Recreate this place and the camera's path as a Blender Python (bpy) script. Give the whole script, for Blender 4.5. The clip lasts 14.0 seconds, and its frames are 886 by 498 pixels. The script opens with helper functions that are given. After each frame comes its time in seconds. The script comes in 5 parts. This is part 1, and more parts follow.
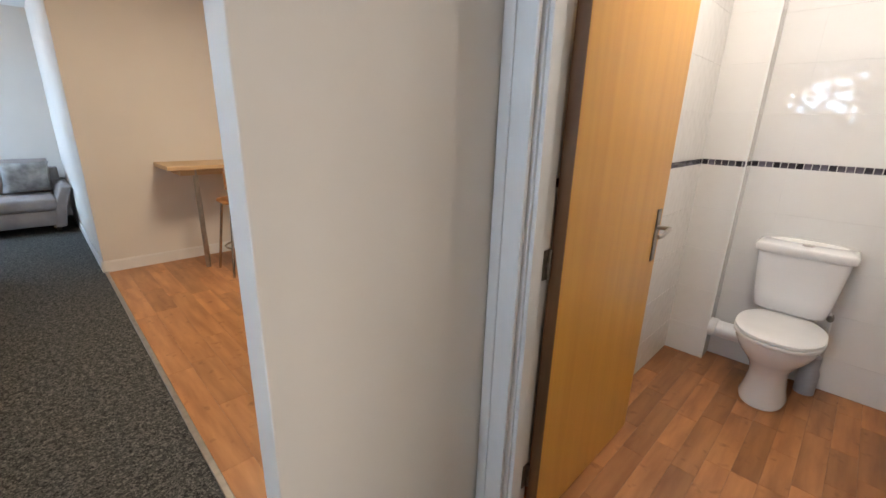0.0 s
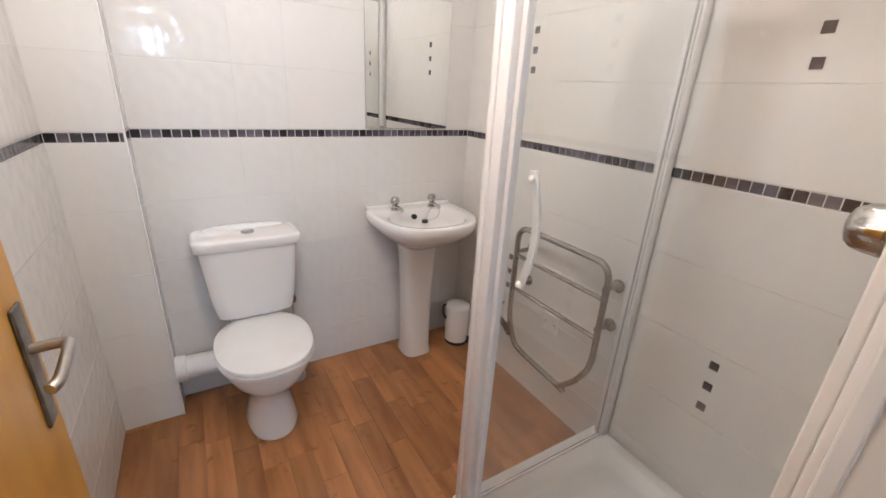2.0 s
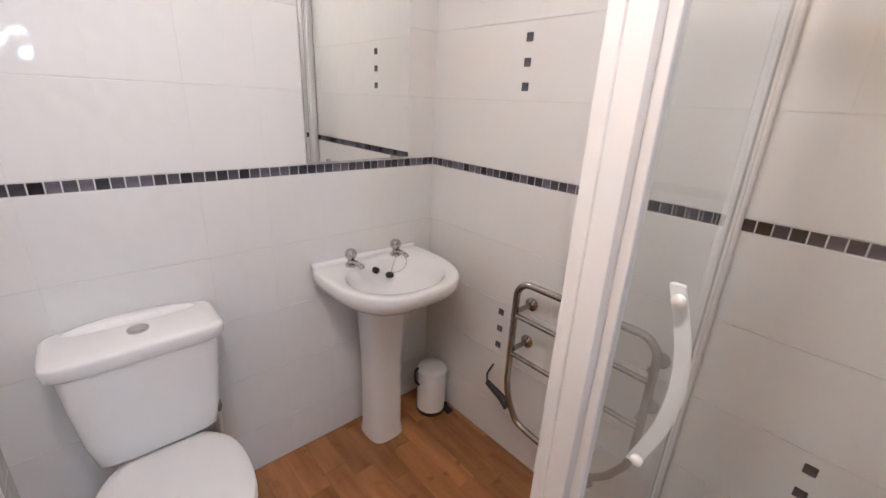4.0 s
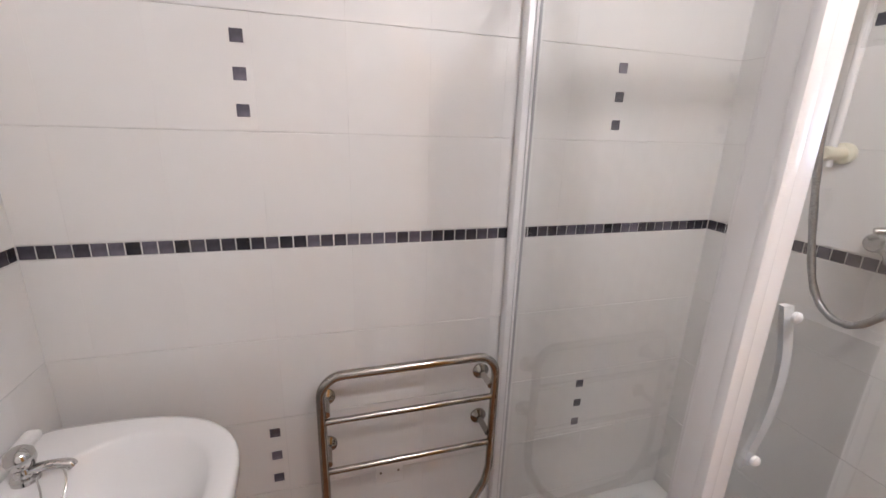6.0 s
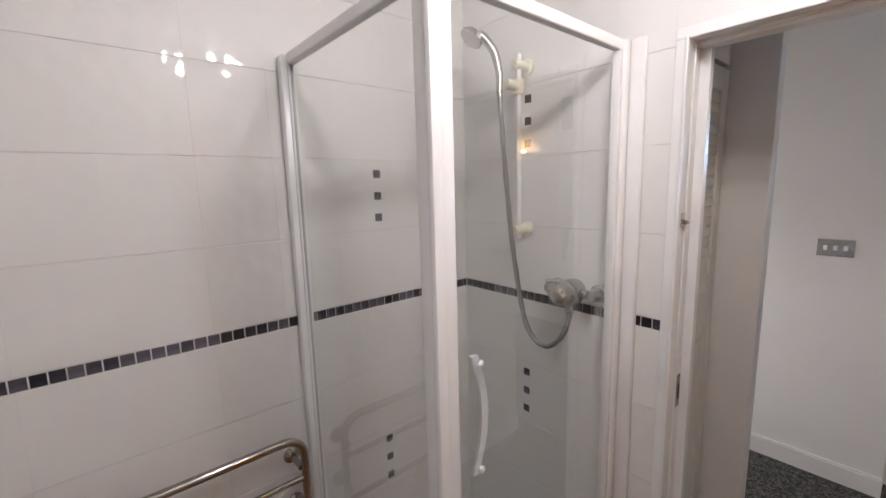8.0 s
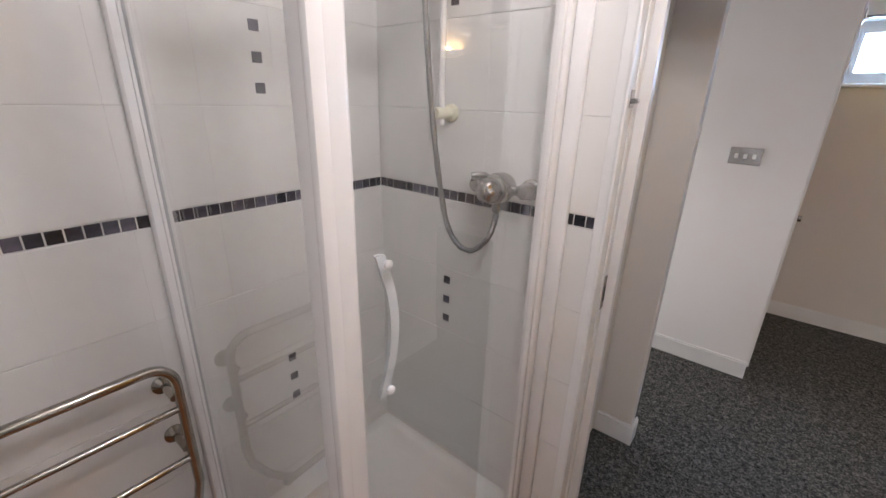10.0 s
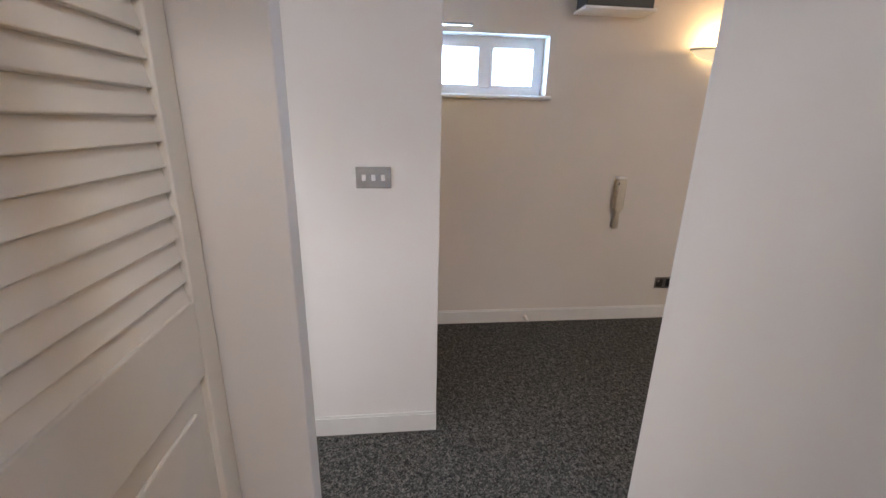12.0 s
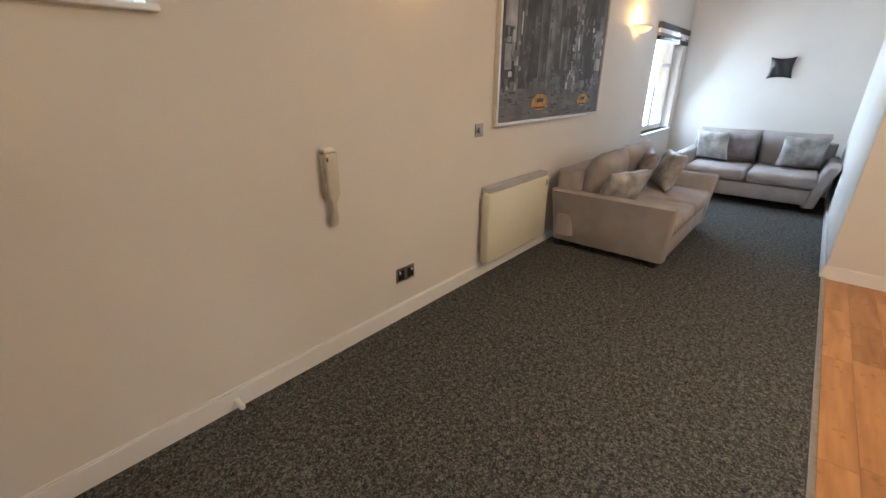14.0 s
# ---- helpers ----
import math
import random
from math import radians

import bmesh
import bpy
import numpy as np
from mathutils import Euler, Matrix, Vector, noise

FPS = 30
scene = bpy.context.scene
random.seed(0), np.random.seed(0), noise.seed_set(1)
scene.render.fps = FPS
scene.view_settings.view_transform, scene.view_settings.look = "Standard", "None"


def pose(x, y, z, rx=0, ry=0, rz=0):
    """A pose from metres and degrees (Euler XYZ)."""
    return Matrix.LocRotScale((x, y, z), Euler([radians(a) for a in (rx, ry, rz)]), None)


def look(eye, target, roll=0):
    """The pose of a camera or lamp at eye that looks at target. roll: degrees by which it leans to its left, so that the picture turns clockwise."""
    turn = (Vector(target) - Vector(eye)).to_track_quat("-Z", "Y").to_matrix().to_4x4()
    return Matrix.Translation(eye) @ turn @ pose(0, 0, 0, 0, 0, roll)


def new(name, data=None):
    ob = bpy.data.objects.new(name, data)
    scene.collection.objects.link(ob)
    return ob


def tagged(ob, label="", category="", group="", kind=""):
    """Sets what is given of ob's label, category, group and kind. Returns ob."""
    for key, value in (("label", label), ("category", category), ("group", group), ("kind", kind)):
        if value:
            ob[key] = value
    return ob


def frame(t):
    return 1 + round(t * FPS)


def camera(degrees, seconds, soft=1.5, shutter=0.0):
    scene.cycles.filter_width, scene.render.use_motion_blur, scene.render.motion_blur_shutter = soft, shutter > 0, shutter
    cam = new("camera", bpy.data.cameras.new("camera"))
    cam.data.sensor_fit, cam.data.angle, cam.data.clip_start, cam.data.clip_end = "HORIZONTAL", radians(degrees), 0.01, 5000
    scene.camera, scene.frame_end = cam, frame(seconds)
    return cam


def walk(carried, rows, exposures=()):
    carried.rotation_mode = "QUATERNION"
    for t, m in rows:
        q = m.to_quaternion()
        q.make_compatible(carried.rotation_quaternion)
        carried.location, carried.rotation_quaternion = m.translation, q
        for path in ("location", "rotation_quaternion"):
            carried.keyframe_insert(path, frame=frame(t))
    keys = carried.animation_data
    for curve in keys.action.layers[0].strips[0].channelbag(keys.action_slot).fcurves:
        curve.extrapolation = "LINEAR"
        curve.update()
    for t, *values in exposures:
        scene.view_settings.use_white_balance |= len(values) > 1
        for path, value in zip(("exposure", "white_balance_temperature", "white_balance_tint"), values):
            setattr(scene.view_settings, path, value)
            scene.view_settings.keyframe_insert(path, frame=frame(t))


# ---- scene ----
cam = camera(94.07, 14.0)
PATH = [
    (0.0, (-1.012, -2.887, 1.362), (-2.373, -1.541, 0.781), 1.38),
    (0.5, (-1.237, -2.692, 1.381), (-1.860, -0.896, 0.759), 1.05),
    (1.0, (-1.310, -2.440, 1.367), (-1.187, -0.552, 0.716), 1.84),
    (1.5, (-1.277, -2.137, 1.373), (-0.668, -0.360, 0.685), 2.44),
    (2.0, (-1.295, -1.926, 1.388), (-0.318, -0.331, 0.680), 3.09),
    (4.5, (-1.110, -1.196, 1.442), (0.297, 0.072, 0.800), 2.77),
    (5.0, (-1.001, -0.943, 1.424), (0.654, 0.000, 0.815), 2.75),
    (5.5, (-0.948, -0.784, 1.455), (0.938, -0.491, 0.856), 2.48),
    (6.0, (-1.054, -0.624, 1.467), (0.786, -1.179, 0.916), 1.76),
    (6.5, (-1.157, -0.611, 1.510), (0.472, -1.660, 1.017), 0.37),
    (7.0, (-1.226, -0.628, 1.540), (0.315, -1.839, 1.139), -1.33),
    (7.5, (-1.264, -0.668, 1.597), (0.251, -1.936, 1.285), -2.09),
    (8.0, (-1.270, -0.673, 1.603), (0.240, -1.949, 1.299), -1.52),
    (8.5, (-1.247, -0.671, 1.571), (0.219, -1.933, 1.062), -0.73),
    (11.0, (-1.088, -1.212, 1.461), (-0.424, -2.975, 0.790), 1.76),
    (11.5, (-1.076, -1.497, 1.456), (-0.905, -3.396, 0.853), 1.16),
    (12.0, (-1.083, -1.810, 1.463), (-1.293, -3.709, 0.872), 1.21),
    (12.5, (-1.191, -2.143, 1.435), (-1.624, -4.005, 0.848), 1.36),
    (13.0, (-1.277, -2.451, 1.416), (-2.037, -4.199, 0.811), 0.73),
    (13.5, (-1.364, -2.764, 1.435), (-2.505, -4.250, 0.736), 0.09),
    (14.0, (-1.538, -2.904, 1.406), (-2.930, -4.126, 0.652), 0.10),
]
walk(cam, [(t, look(eye, target, roll)) for t, eye, target, roll in PATH],
     exposures=[(0.0, 0.3, 6950, 12), (1.0, 0.25, 6650, 13), (2.0, 0.4, 6500, 14), (4.5, 0.22, 6250, 17), (5.7, 0.25, 6150, 17), (7.2, -0.2, 6150, 16), (9.0, -0.25, 6150, 15), (11.0, 0.3, 6050, 16), (12.0, 0.25, 6100, 15), (12.5, 0.1, 5750, 15), (13.0, 0.18, 5850, 15), (13.5, 0.36, 6200, 14), (14.0, 0.5, 7250, 13)])

# ---- world and light ----
world = bpy.data.worlds.new("world")
scene.world = world
world.use_nodes = True
wn = world.node_tree.nodes
sky = wn.new("ShaderNodeTexSky")
sky.sky_type, sky.sun_disc = 'NISHITA', False
sky.sun_elevation, sky.sun_rotation = radians(35), radians(200)
world.node_tree.links.new(sky.outputs[0], wn["Background"].inputs[0])
wn["Background"].inputs[1].default_value = 0.12


def lamp(name, kind, m, energy, color=(1, 1, 1), size=0.1, size_y=None):
    d = bpy.data.lights.new(name, kind)
    d.energy, d.color = energy, color
    if kind == 'AREA':
        d.size = size
        if size_y:
            d.shape, d.size_y = 'RECTANGLE', size_y
    elif kind == 'SUN':
        d.angle = size
    else:
        d.shadow_soft_size = size
    ob = new(name, d)
    ob.matrix_world = m
    return ob


DAY = (0.44, 0.69, 1.0)
WARM = (1.0, 0.62, 0.25)
lamp("sun", 'SUN', look((0, 0, 5), (1.2, -3, 0)), 0.8, (1, 0.97, 0.92), radians(12))
# daylight standing in the two window openings of the long wall
lamp("opening_light", 'AREA', look((-1.66, -4.86, 1.8), (-1.66, 0, 1.3)), 42, DAY, 0.72, 0.36)
lamp("opening_light", 'AREA', look((-7.98, -4.9, 1.42), (-6.0, -2.0, 0.3)), 58, DAY, 1.15, 1.2)
# bathroom spot lamps
SPOTS = ((-1.25, -1.05), (-1.17, -1.29))
for lx, ly in SPOTS:
    lamp("bathroom_lamp", 'POINT', pose(lx, ly, 2.27), 12.5, (1, 0.955, 0.90), 0.035)
# unseen fill added at the alcove end to brighten the corridor walls
lamp("opening_light", 'AREA', look((0.47, -3.05, 0.95), (-3, -3.05, 0.85)), 11, (1.0, 0.95, 0.88), 0.62, 1.2)
# unseen fill above the kitchen, added to brighten the carpet and living room
lamp("kitchen_fill", 'AREA', look((-3.7, -1.8, 2.55), (-3.7, -2.1, 0)), 34, (1, 0.84, 0.64), 0.5)
# wall lamps
YI_LAMP = -4.57
for sx in (-3.2, -6.6):
    lamp("wall_lamp_bulb", 'POINT', pose(sx, YI_LAMP, 1.962), 12, WARM, 0.03)

# ---- materials ----


def mat(name, color, rough=0.5, metal=0.0, vary=0.06, scale=8.0, bump=0.0, bscale=60.0, color2=None, rand=0.0, stretch=None, coat=0.0):
    m = bpy.data.materials.new(name)
    m.use_nodes = True
    n, l = m.node_tree.nodes, m.node_tree.links
    b = n["Principled BSDF"]
    b.inputs["Roughness"].default_value = rough
    b.inputs["Metallic"].default_value = metal
    b.inputs["Coat Weight"].default_value = coat
    tc = n.new("ShaderNodeTexCoord")
    src = tc.outputs["Object"]
    if stretch:
        mp = n.new("ShaderNodeMapping")
        mp.inputs["Scale"].default_value = stretch
        l.new(src, mp.inputs[0])
        src = mp.outputs[0]
    big = n.new("ShaderNodeTexNoise")
    big.inputs["Scale"].default_value = scale
    big.inputs["Detail"].default_value = 5
    l.new(src, big.inputs["Vector"])
    c2 = color2 or tuple(max(0, c * (1 - 2 * vary)) for c in color)
    mix = n.new("ShaderNodeMix")
    mix.data_type = 'RGBA'
    mix.inputs[6].default_value = (*c2, 1)
    mix.inputs[7].default_value = (*color, 1)
    ramp = n.new("ShaderNodeMapRange")
    ramp.inputs[1].default_value, ramp.inputs[2].default_value = 0.3, 0.65
    l.new(big.outputs[0], ramp.inputs[0])
    l.new(ramp.outputs[0], mix.inputs[0])
    out = mix.outputs[2]
    if rand:
        oi = n.new("ShaderNodeObjectInfo")
        mr = n.new("ShaderNodeMapRange")
        mr.inputs[3].default_value, mr.inputs[4].default_value = 1 - rand, 1 + rand
        hs = n.new("ShaderNodeHueSaturation")
        l.new(oi.outputs["Random"], mr.inputs[0])
        l.new(mr.outputs[0], hs.inputs["Value"])
        l.new(out, hs.inputs["Color"])
        out = hs.outputs[0]
    l.new(out, b.inputs["Base Color"])
    if bump:
        fine = n.new("ShaderNodeTexNoise")
        fine.inputs["Scale"].default_value = bscale
        fine.inputs["Detail"].default_value = 3
        l.new(src, fine.inputs["Vector"])
        bp = n.new("ShaderNodeBump")
        bp.inputs["Strength"].default_value = bump
        bp.inputs["Distance"].default_value = 0.004
        l.new(fine.outputs[0], bp.inputs["Height"])
        l.new(bp.outputs[0], b.inputs["Normal"])
    return m


def carpet_mat():
    """Loop pile: single tufts of mixed grey yarn, clumped into light and dark flecks."""
    m = mat("carpet_loop", (0.05, 0.051, 0.054), 0.95, vary=0.2, scale=1.6)
    n, l = m.node_tree.nodes, m.node_tree.links
    b = n["Principled BSDF"]
    tc = n.new("ShaderNodeTexCoord")
    tuft = n.new("ShaderNodeTexVoronoi")
    tuft.inputs["Scale"].default_value = 170
    l.new(tc.outputs["Object"], tuft.inputs["Vector"])
    bw = n.new("ShaderNodeRGBToBW")
    l.new(tuft.outputs["Color"], bw.inputs[0])
    clump = n.new("ShaderNodeTexNoise")
    clump.inputs["Scale"].default_value, clump.inputs["Detail"].default_value = 42, 4
    clump.inputs["Roughness"].default_value = 0.7
    l.new(tc.outputs["Object"], clump.inputs["Vector"])
    mean = n.new("ShaderNodeMix")
    mean.inputs[0].default_value = 0.62
    l.new(bw.outputs[0], mean.inputs[2])
    l.new(clump.outputs[0], mean.inputs[3])
    cr = n.new("ShaderNodeValToRGB")
    cr.color_ramp.elements[0].position, cr.color_ramp.elements[0].color = 0.30, (0.015, 0.0155, 0.016, 1)
    cr.color_ramp.elements[1].position, cr.color_ramp.elements[1].color = 0.74, (0.21, 0.203, 0.188, 1)
    cr.color_ramp.elements.new(0.5).color = (0.065, 0.066, 0.064, 1)
    l.new(mean.outputs[0], cr.inputs[0])
    l.new(cr.outputs[0], b.inputs["Base Color"])
    bp = n.new("ShaderNodeBump")
    bp.inputs["Strength"].default_value, bp.inputs["Distance"].default_value = 0.35, 0.004
    bp.invert = True
    l.new(tuft.outputs["Distance"], bp.inputs["Height"])
    l.new(bp.outputs[0], b.inputs["Normal"])
    b.inputs["Specular IOR Level"].default_value = 0.1
    return m


def wood_mat(name, light, dark, rough, axis, rand=0.0, grain=1.0):
    st = [26.0 * grain, 26.0 * grain, 26.0 * grain]
    st[axis] = 1.6 * grain
    return mat(name, light, rough, scale=1.4, color2=dark, stretch=st, rand=rand, bump=0.06, bscale=3)


def plank_mat(name, light, dark, axis, rand):
    """Oak-look strip: long soft grain, cloudy patches and a few dark knots."""
    st = [11.0, 11.0, 11.0]
    st[axis] = 1.5
    m = mat(name, light, 0.36, scale=1.5, color2=dark, stretch=st, rand=rand, bump=0.05, bscale=6)
    n, l = m.node_tree.nodes, m.node_tree.links
    b = n["Principled BSDF"]
    tc = n.new("ShaderNodeTexCoord")
    oi = n.new("ShaderNodeObjectInfo")
    shift = n.new("ShaderNodeVectorMath")
    shift.operation = 'MULTIPLY_ADD'
    shift.inputs[1].default_value = (7.0, 5.0, 0.0)
    l.new(oi.outputs["Random"], shift.inputs[0])
    l.new(tc.outputs["Object"], shift.inputs[2])
    mp = n["Mapping"]
    l.new(shift.outputs[0], mp.inputs[0])
    sp = n.new("ShaderNodeTexNoise")
    sp.inputs["Scale"].default_value, sp.inputs["Detail"].default_value = 16, 2
    l.new(shift.outputs[0], sp.inputs["Vector"])
    mr = n.new("ShaderNodeMapRange")
    mr.inputs[1].default_value, mr.inputs[2].default_value = 0.62, 0.80
    l.new(sp.outputs[0], mr.inputs[0])
    mx = n.new("ShaderNodeMix")
    mx.data_type = 'RGBA'
    l.new(mr.outputs[0], mx.inputs[0])
    l.new(b.inputs["Base Color"].links[0].from_socket, mx.inputs[6])
    mx.inputs[7].default_value = (dark[0] * 0.7, dark[1] * 0.65, dark[2] * 0.6, 1)
    l.new(mx.outputs[2], b.inputs["Base Color"])
    return m


def glass_mat(name, tint=(0.985, 0.995, 0.99)):
    m = bpy.data.materials.new(name)
    m.use_nodes = True
    b = m.node_tree.nodes["Principled BSDF"]
    b.inputs["Base Color"].default_value = (*tint, 1)
    b.inputs["Roughness"].default_value = 0.0
    b.inputs["IOR"].default_value = 1.45
    b.inputs["Transmission Weight"].default_value = 1.0
    return m


def glow_mat(name, color, strength):
    m = bpy.data.materials.new(name)
    m.use_nodes = True
    b = m.node_tree.nodes["Principled BSDF"]
    b.inputs["Base Color"].default_value = (0.8, 0.8, 0.8, 1)
    b.inputs["Emission Color"].default_value = (*color, 1)
    b.inputs["Emission Strength"].default_value = strength
    return m


TILE = mat("white_glazed_tile", (0.77, 0.755, 0.735), 0.035, vary=0.012, scale=3, bump=0.42, bscale=21, rand=0.008)
for node in TILE.node_tree.nodes:
    if node.type == 'TEX_NOISE' and node.inputs["Scale"].default_value > 10:
        node.inputs["Detail"].default_value = 0.0
GROUT = mat("grout", (0.74, 0.725, 0.70), 0.9, vary=0.12, scale=14)
MOS = mat("mosaic_glass", (0.11, 0.10, 0.125), 0.12, vary=0.3, scale=20, rand=0.8)
PAINT = mat("cream_wall_paint", (0.72, 0.68, 0.635), 0.75, vary=0.02, scale=2.2, bump=0.05, bscale=140)
BATHPAINT = mat("white_ceiling_paint", (0.80, 0.79, 0.78), 0.8, vary=0.02, scale=2, bump=0.05, bscale=120)
GLOSS = mat("white_gloss_paint", (0.80, 0.795, 0.785), 0.3, vary=0.03, scale=6, bump=0.06, bscale=25)
LOUVRE = mat("cream_gloss_paint", (0.68, 0.635, 0.56), 0.28, vary=0.03, scale=6, bump=0.08, bscale=25)
PVC = mat("white_plastic", (0.80, 0.79, 0.78), 0.3, vary=0.02, scale=10)
FRAMEW = mat("white_powder_coat", (0.80, 0.785, 0.775), 0.25, vary=0.02, scale=6)
CERAMIC = mat("white_ceramic", (0.83, 0.82, 0.81), 0.06, vary=0.012, scale=4, coat=0.4)
ACRYL = mat("white_acrylic", (0.80, 0.805, 0.79), 0.16, vary=0.02, scale=5)
CHROME = mat("chrome", (0.58, 0.565, 0.55), 0.06, 1.0, vary=0.05, scale=20)
RAILSTEEL = mat("aged_chrome", (0.43, 0.40, 0.36), 0.14, 1.0, vary=0.12, scale=25)
STEEL = mat("brushed_steel", (0.50, 0.48, 0.45), 0.3, 1.0, vary=0.1, scale=30)
SATIN = mat("satin_chrome", (0.56, 0.55, 0.54), 0.16, 1.0, vary=0.06, scale=30)
DARKSTEEL = mat("aged_steel", (0.30, 0.27, 0.23), 0.36, 1.0, vary=0.2, scale=40)
BLACK = mat("black_plastic", (0.015, 0.015, 0.016), 0.4, vary=0.1)
# near-black colour stands in for the shade inside holes and slots
HOLEDARK = mat("dark_hole", (0.01, 0.01, 0.01), 0.8, vary=0.1)
IVORY = mat("ivory_plastic", (0.72, 0.69, 0.55), 0.35, vary=0.04, scale=9)
CREAMMETAL = mat("cream_enamel", (0.74, 0.71, 0.58), 0.4, vary=0.02, scale=4)
DOORWOOD = wood_mat("oak_veneer", (0.62, 0.315, 0.058), (0.56, 0.27, 0.045), 0.32, 2, grain=0.55)
DOOREDGE = wood_mat("oak_edge", (0.16, 0.07, 0.026), (0.10, 0.042, 0.016), 0.4, 2)
PLANK = plank_mat("beech_plank", (0.44, 0.19, 0.07), (0.25, 0.093, 0.03), 1, 0.26)
PLANKX = plank_mat("beech_plank_kitchen", (0.50, 0.235, 0.095), (0.32, 0.13, 0.046), 0, 0.2)
UNDER = mat("dark_joint", (0.12, 0.06, 0.03), 0.8)
TABLEWOOD = wood_mat("table_wood", (0.62, 0.44, 0.26), (0.5, 0.33, 0.18), 0.4, 1)
CARPET = carpet_mat()
FABRIC = mat("grey_woven_fabric", (0.40, 0.355, 0.345), 0.95, vary=0.12, scale=4, bump=0.5, bscale=420)
CRUSH = mat("crushed_velvet", (0.50, 0.49, 0.48), 0.5, vary=0.3, scale=9, bump=0.5, bscale=16)
PLUM = mat("grey_satin", (0.30, 0.255, 0.265), 0.6, vary=0.2, scale=12, bump=0.3, bscale=200)
SOFALEG = mat("dark_stained_wood", (0.03, 0.022, 0.018), 0.35, vary=0.2, scale=20)
MIRROR = mat("silvered_glass", (0.90, 0.92, 0.91), 0.0, 1.0, vary=0.0)
GLASS = glass_mat("clear_glass")
HOSE = mat("ribbed_steel_hose", (0.45, 0.45, 0.45), 0.3, 1.0, vary=0.2, scale=200)
GREYPVC = mat("grey_plastic", (0.42, 0.42, 0.43), 0.4)
OPAL = glow_mat("opal_glass", (1, 0.95, 0.87), 4.0)
SHADEGLOW = glow_mat("frosted_lit_glass", (1.0, 0.74, 0.34), 0.7)
SKYCARD = glow_mat("bright_overcast", (0.84, 0.93, 1.0), 2.0)

# ---- mesh helpers ----


def box(bm, x0, x1, y0, y1, z0, z1, bev=0.0, seg=2):
    m = Matrix.Translation(((x0 + x1) / 2, (y0 + y1) / 2, (z0 + z1) / 2)) @ Matrix.Diagonal((abs(x1 - x0), abs(y1 - y0), abs(z1 - z0), 1))
    vs = bmesh.ops.create_cube(bm, size=1, matrix=m)["verts"]
    if bev:
        es = list({e for v in vs for e in v.link_edges})
        bmesh.ops.bevel(bm, geom=es, offset=bev, segments=seg, affect='EDGES', profile=0.5)
    return bm


def boxes(*specs, bev=0.0):
    bm = bmesh.new()
    for s in specs:
        box(bm, *s, bev=bev)
    return bm


def loft(bm, loops, cap0=True, cap1=True):
    rows = [[bm.verts.new(p) for p in lp] for lp in loops]
    n = len(rows[0])
    for a, b in zip(rows, rows[1:]):
        for i in range(n):
            bm.faces.new((a[i], a[(i + 1) % n], b[(i + 1) % n], b[i]))
    if cap0:
        bm.faces.new(rows[0][::-1])
    if cap1:
        bm.faces.new(rows[-1])
    return bm


def ring(cx, cy, z, rx, ry, p=2.0, n=28, front=None):
    """A superellipse; front: its own half length on the -y side."""
    pts = []
    for i in range(n):
        a = 2 * math.pi * i / n
        c, s = math.cos(a), math.sin(a)
        ryy = front if (front and s < 0) else ry
        pts.append((cx + rx * math.copysign(abs(c) ** (2 / p), c), cy + ryy * math.copysign(abs(s) ** (2 / p), s), z))
    return pts


def lathe(bm, profile, center=(0, 0, 0), axis='z', n=24):
    loops = []
    for r, h in profile:
        lp = []
        for i in range(n):
            a = 2 * math.pi * i / n
            u, v = max(r, 1e-4) * math.cos(a), max(r, 1e-4) * math.sin(a)
            p = {'z': (u, v, h), 'x': (h, u, v), 'y': (v, h, u)}[axis]
            lp.append((p[0] + center[0], p[1] + center[1], p[2] + center[2]))
        loops.append(lp)
    return loft(bm, loops)


def smooth_path(pts, steps=8):
    pts = [Vector(p) for p in pts]
    ext = [2 * pts[0] - pts[1], *pts, 2 * pts[-1] - pts[-2]]
    out = []
    for a, b, c, d in zip(ext, ext[1:], ext[2:], ext[3:]):
        for k in range(steps):
            t = k / steps
            out.append(0.5 * ((2 * b) + (c - a) * t + (2 * a - 5 * b + 4 * c - d) * t * t + (3 * b - a - 3 * c + d) * t ** 3))
    out.append(pts[-1])
    return out


def tube(bm, pts, r, n=12, closed=False):
    pts = [Vector(p) for p in pts]
    loops, up = [], None
    k = len(pts)
    for i, p in enumerate(pts):
        a = pts[(i - 1) % k] if (closed or i) else p
        b = pts[(i + 1) % k] if (closed or i < k - 1) else p
        d = (b - a).normalized()
        if up is None:
            up = d.orthogonal().normalized()
        up = (up - d * up.dot(d)).normalized()
        side = d.cross(up)
        rr = r(i / max(1, k - 1)) if callable(r) else r
        loops.append([p + rr * (math.cos(2 * math.pi * j / n) * up + math.sin(2 * math.pi * j / n) * side) for j in range(n)])
    if closed:
        loops.append(loops[0])
        rows = [[bm.verts.new(q) for q in lp] for lp in loops[:-1]]
        rows.append(rows[0])
        for a, b in zip(rows, rows[1:]):
            for j in range(n):
                bm.faces.new((a[j], a[(j + 1) % n], b[(j + 1) % n], b[j]))
        return bm
    return loft(bm, loops)


def part(name, bm, material, parent=None, label="", soft=None):
    bmesh.ops.recalc_face_normals(bm, faces=bm.faces)
    me = bpy.data.meshes.new(name)
    bm.to_mesh(me)
    bm.free()
    me.materials.append(material)
    ob = new(name, me)
    if soft is not None:
        for p in me.polygons:
            p.use_smooth = True
        me.set_sharp_from_angle(angle=radians(soft))
    if parent:
        ob.parent = parent
        ob.matrix_parent_inverse = parent.matrix_basis.inverted()
    if label:
        ob["label"] = label
    return ob


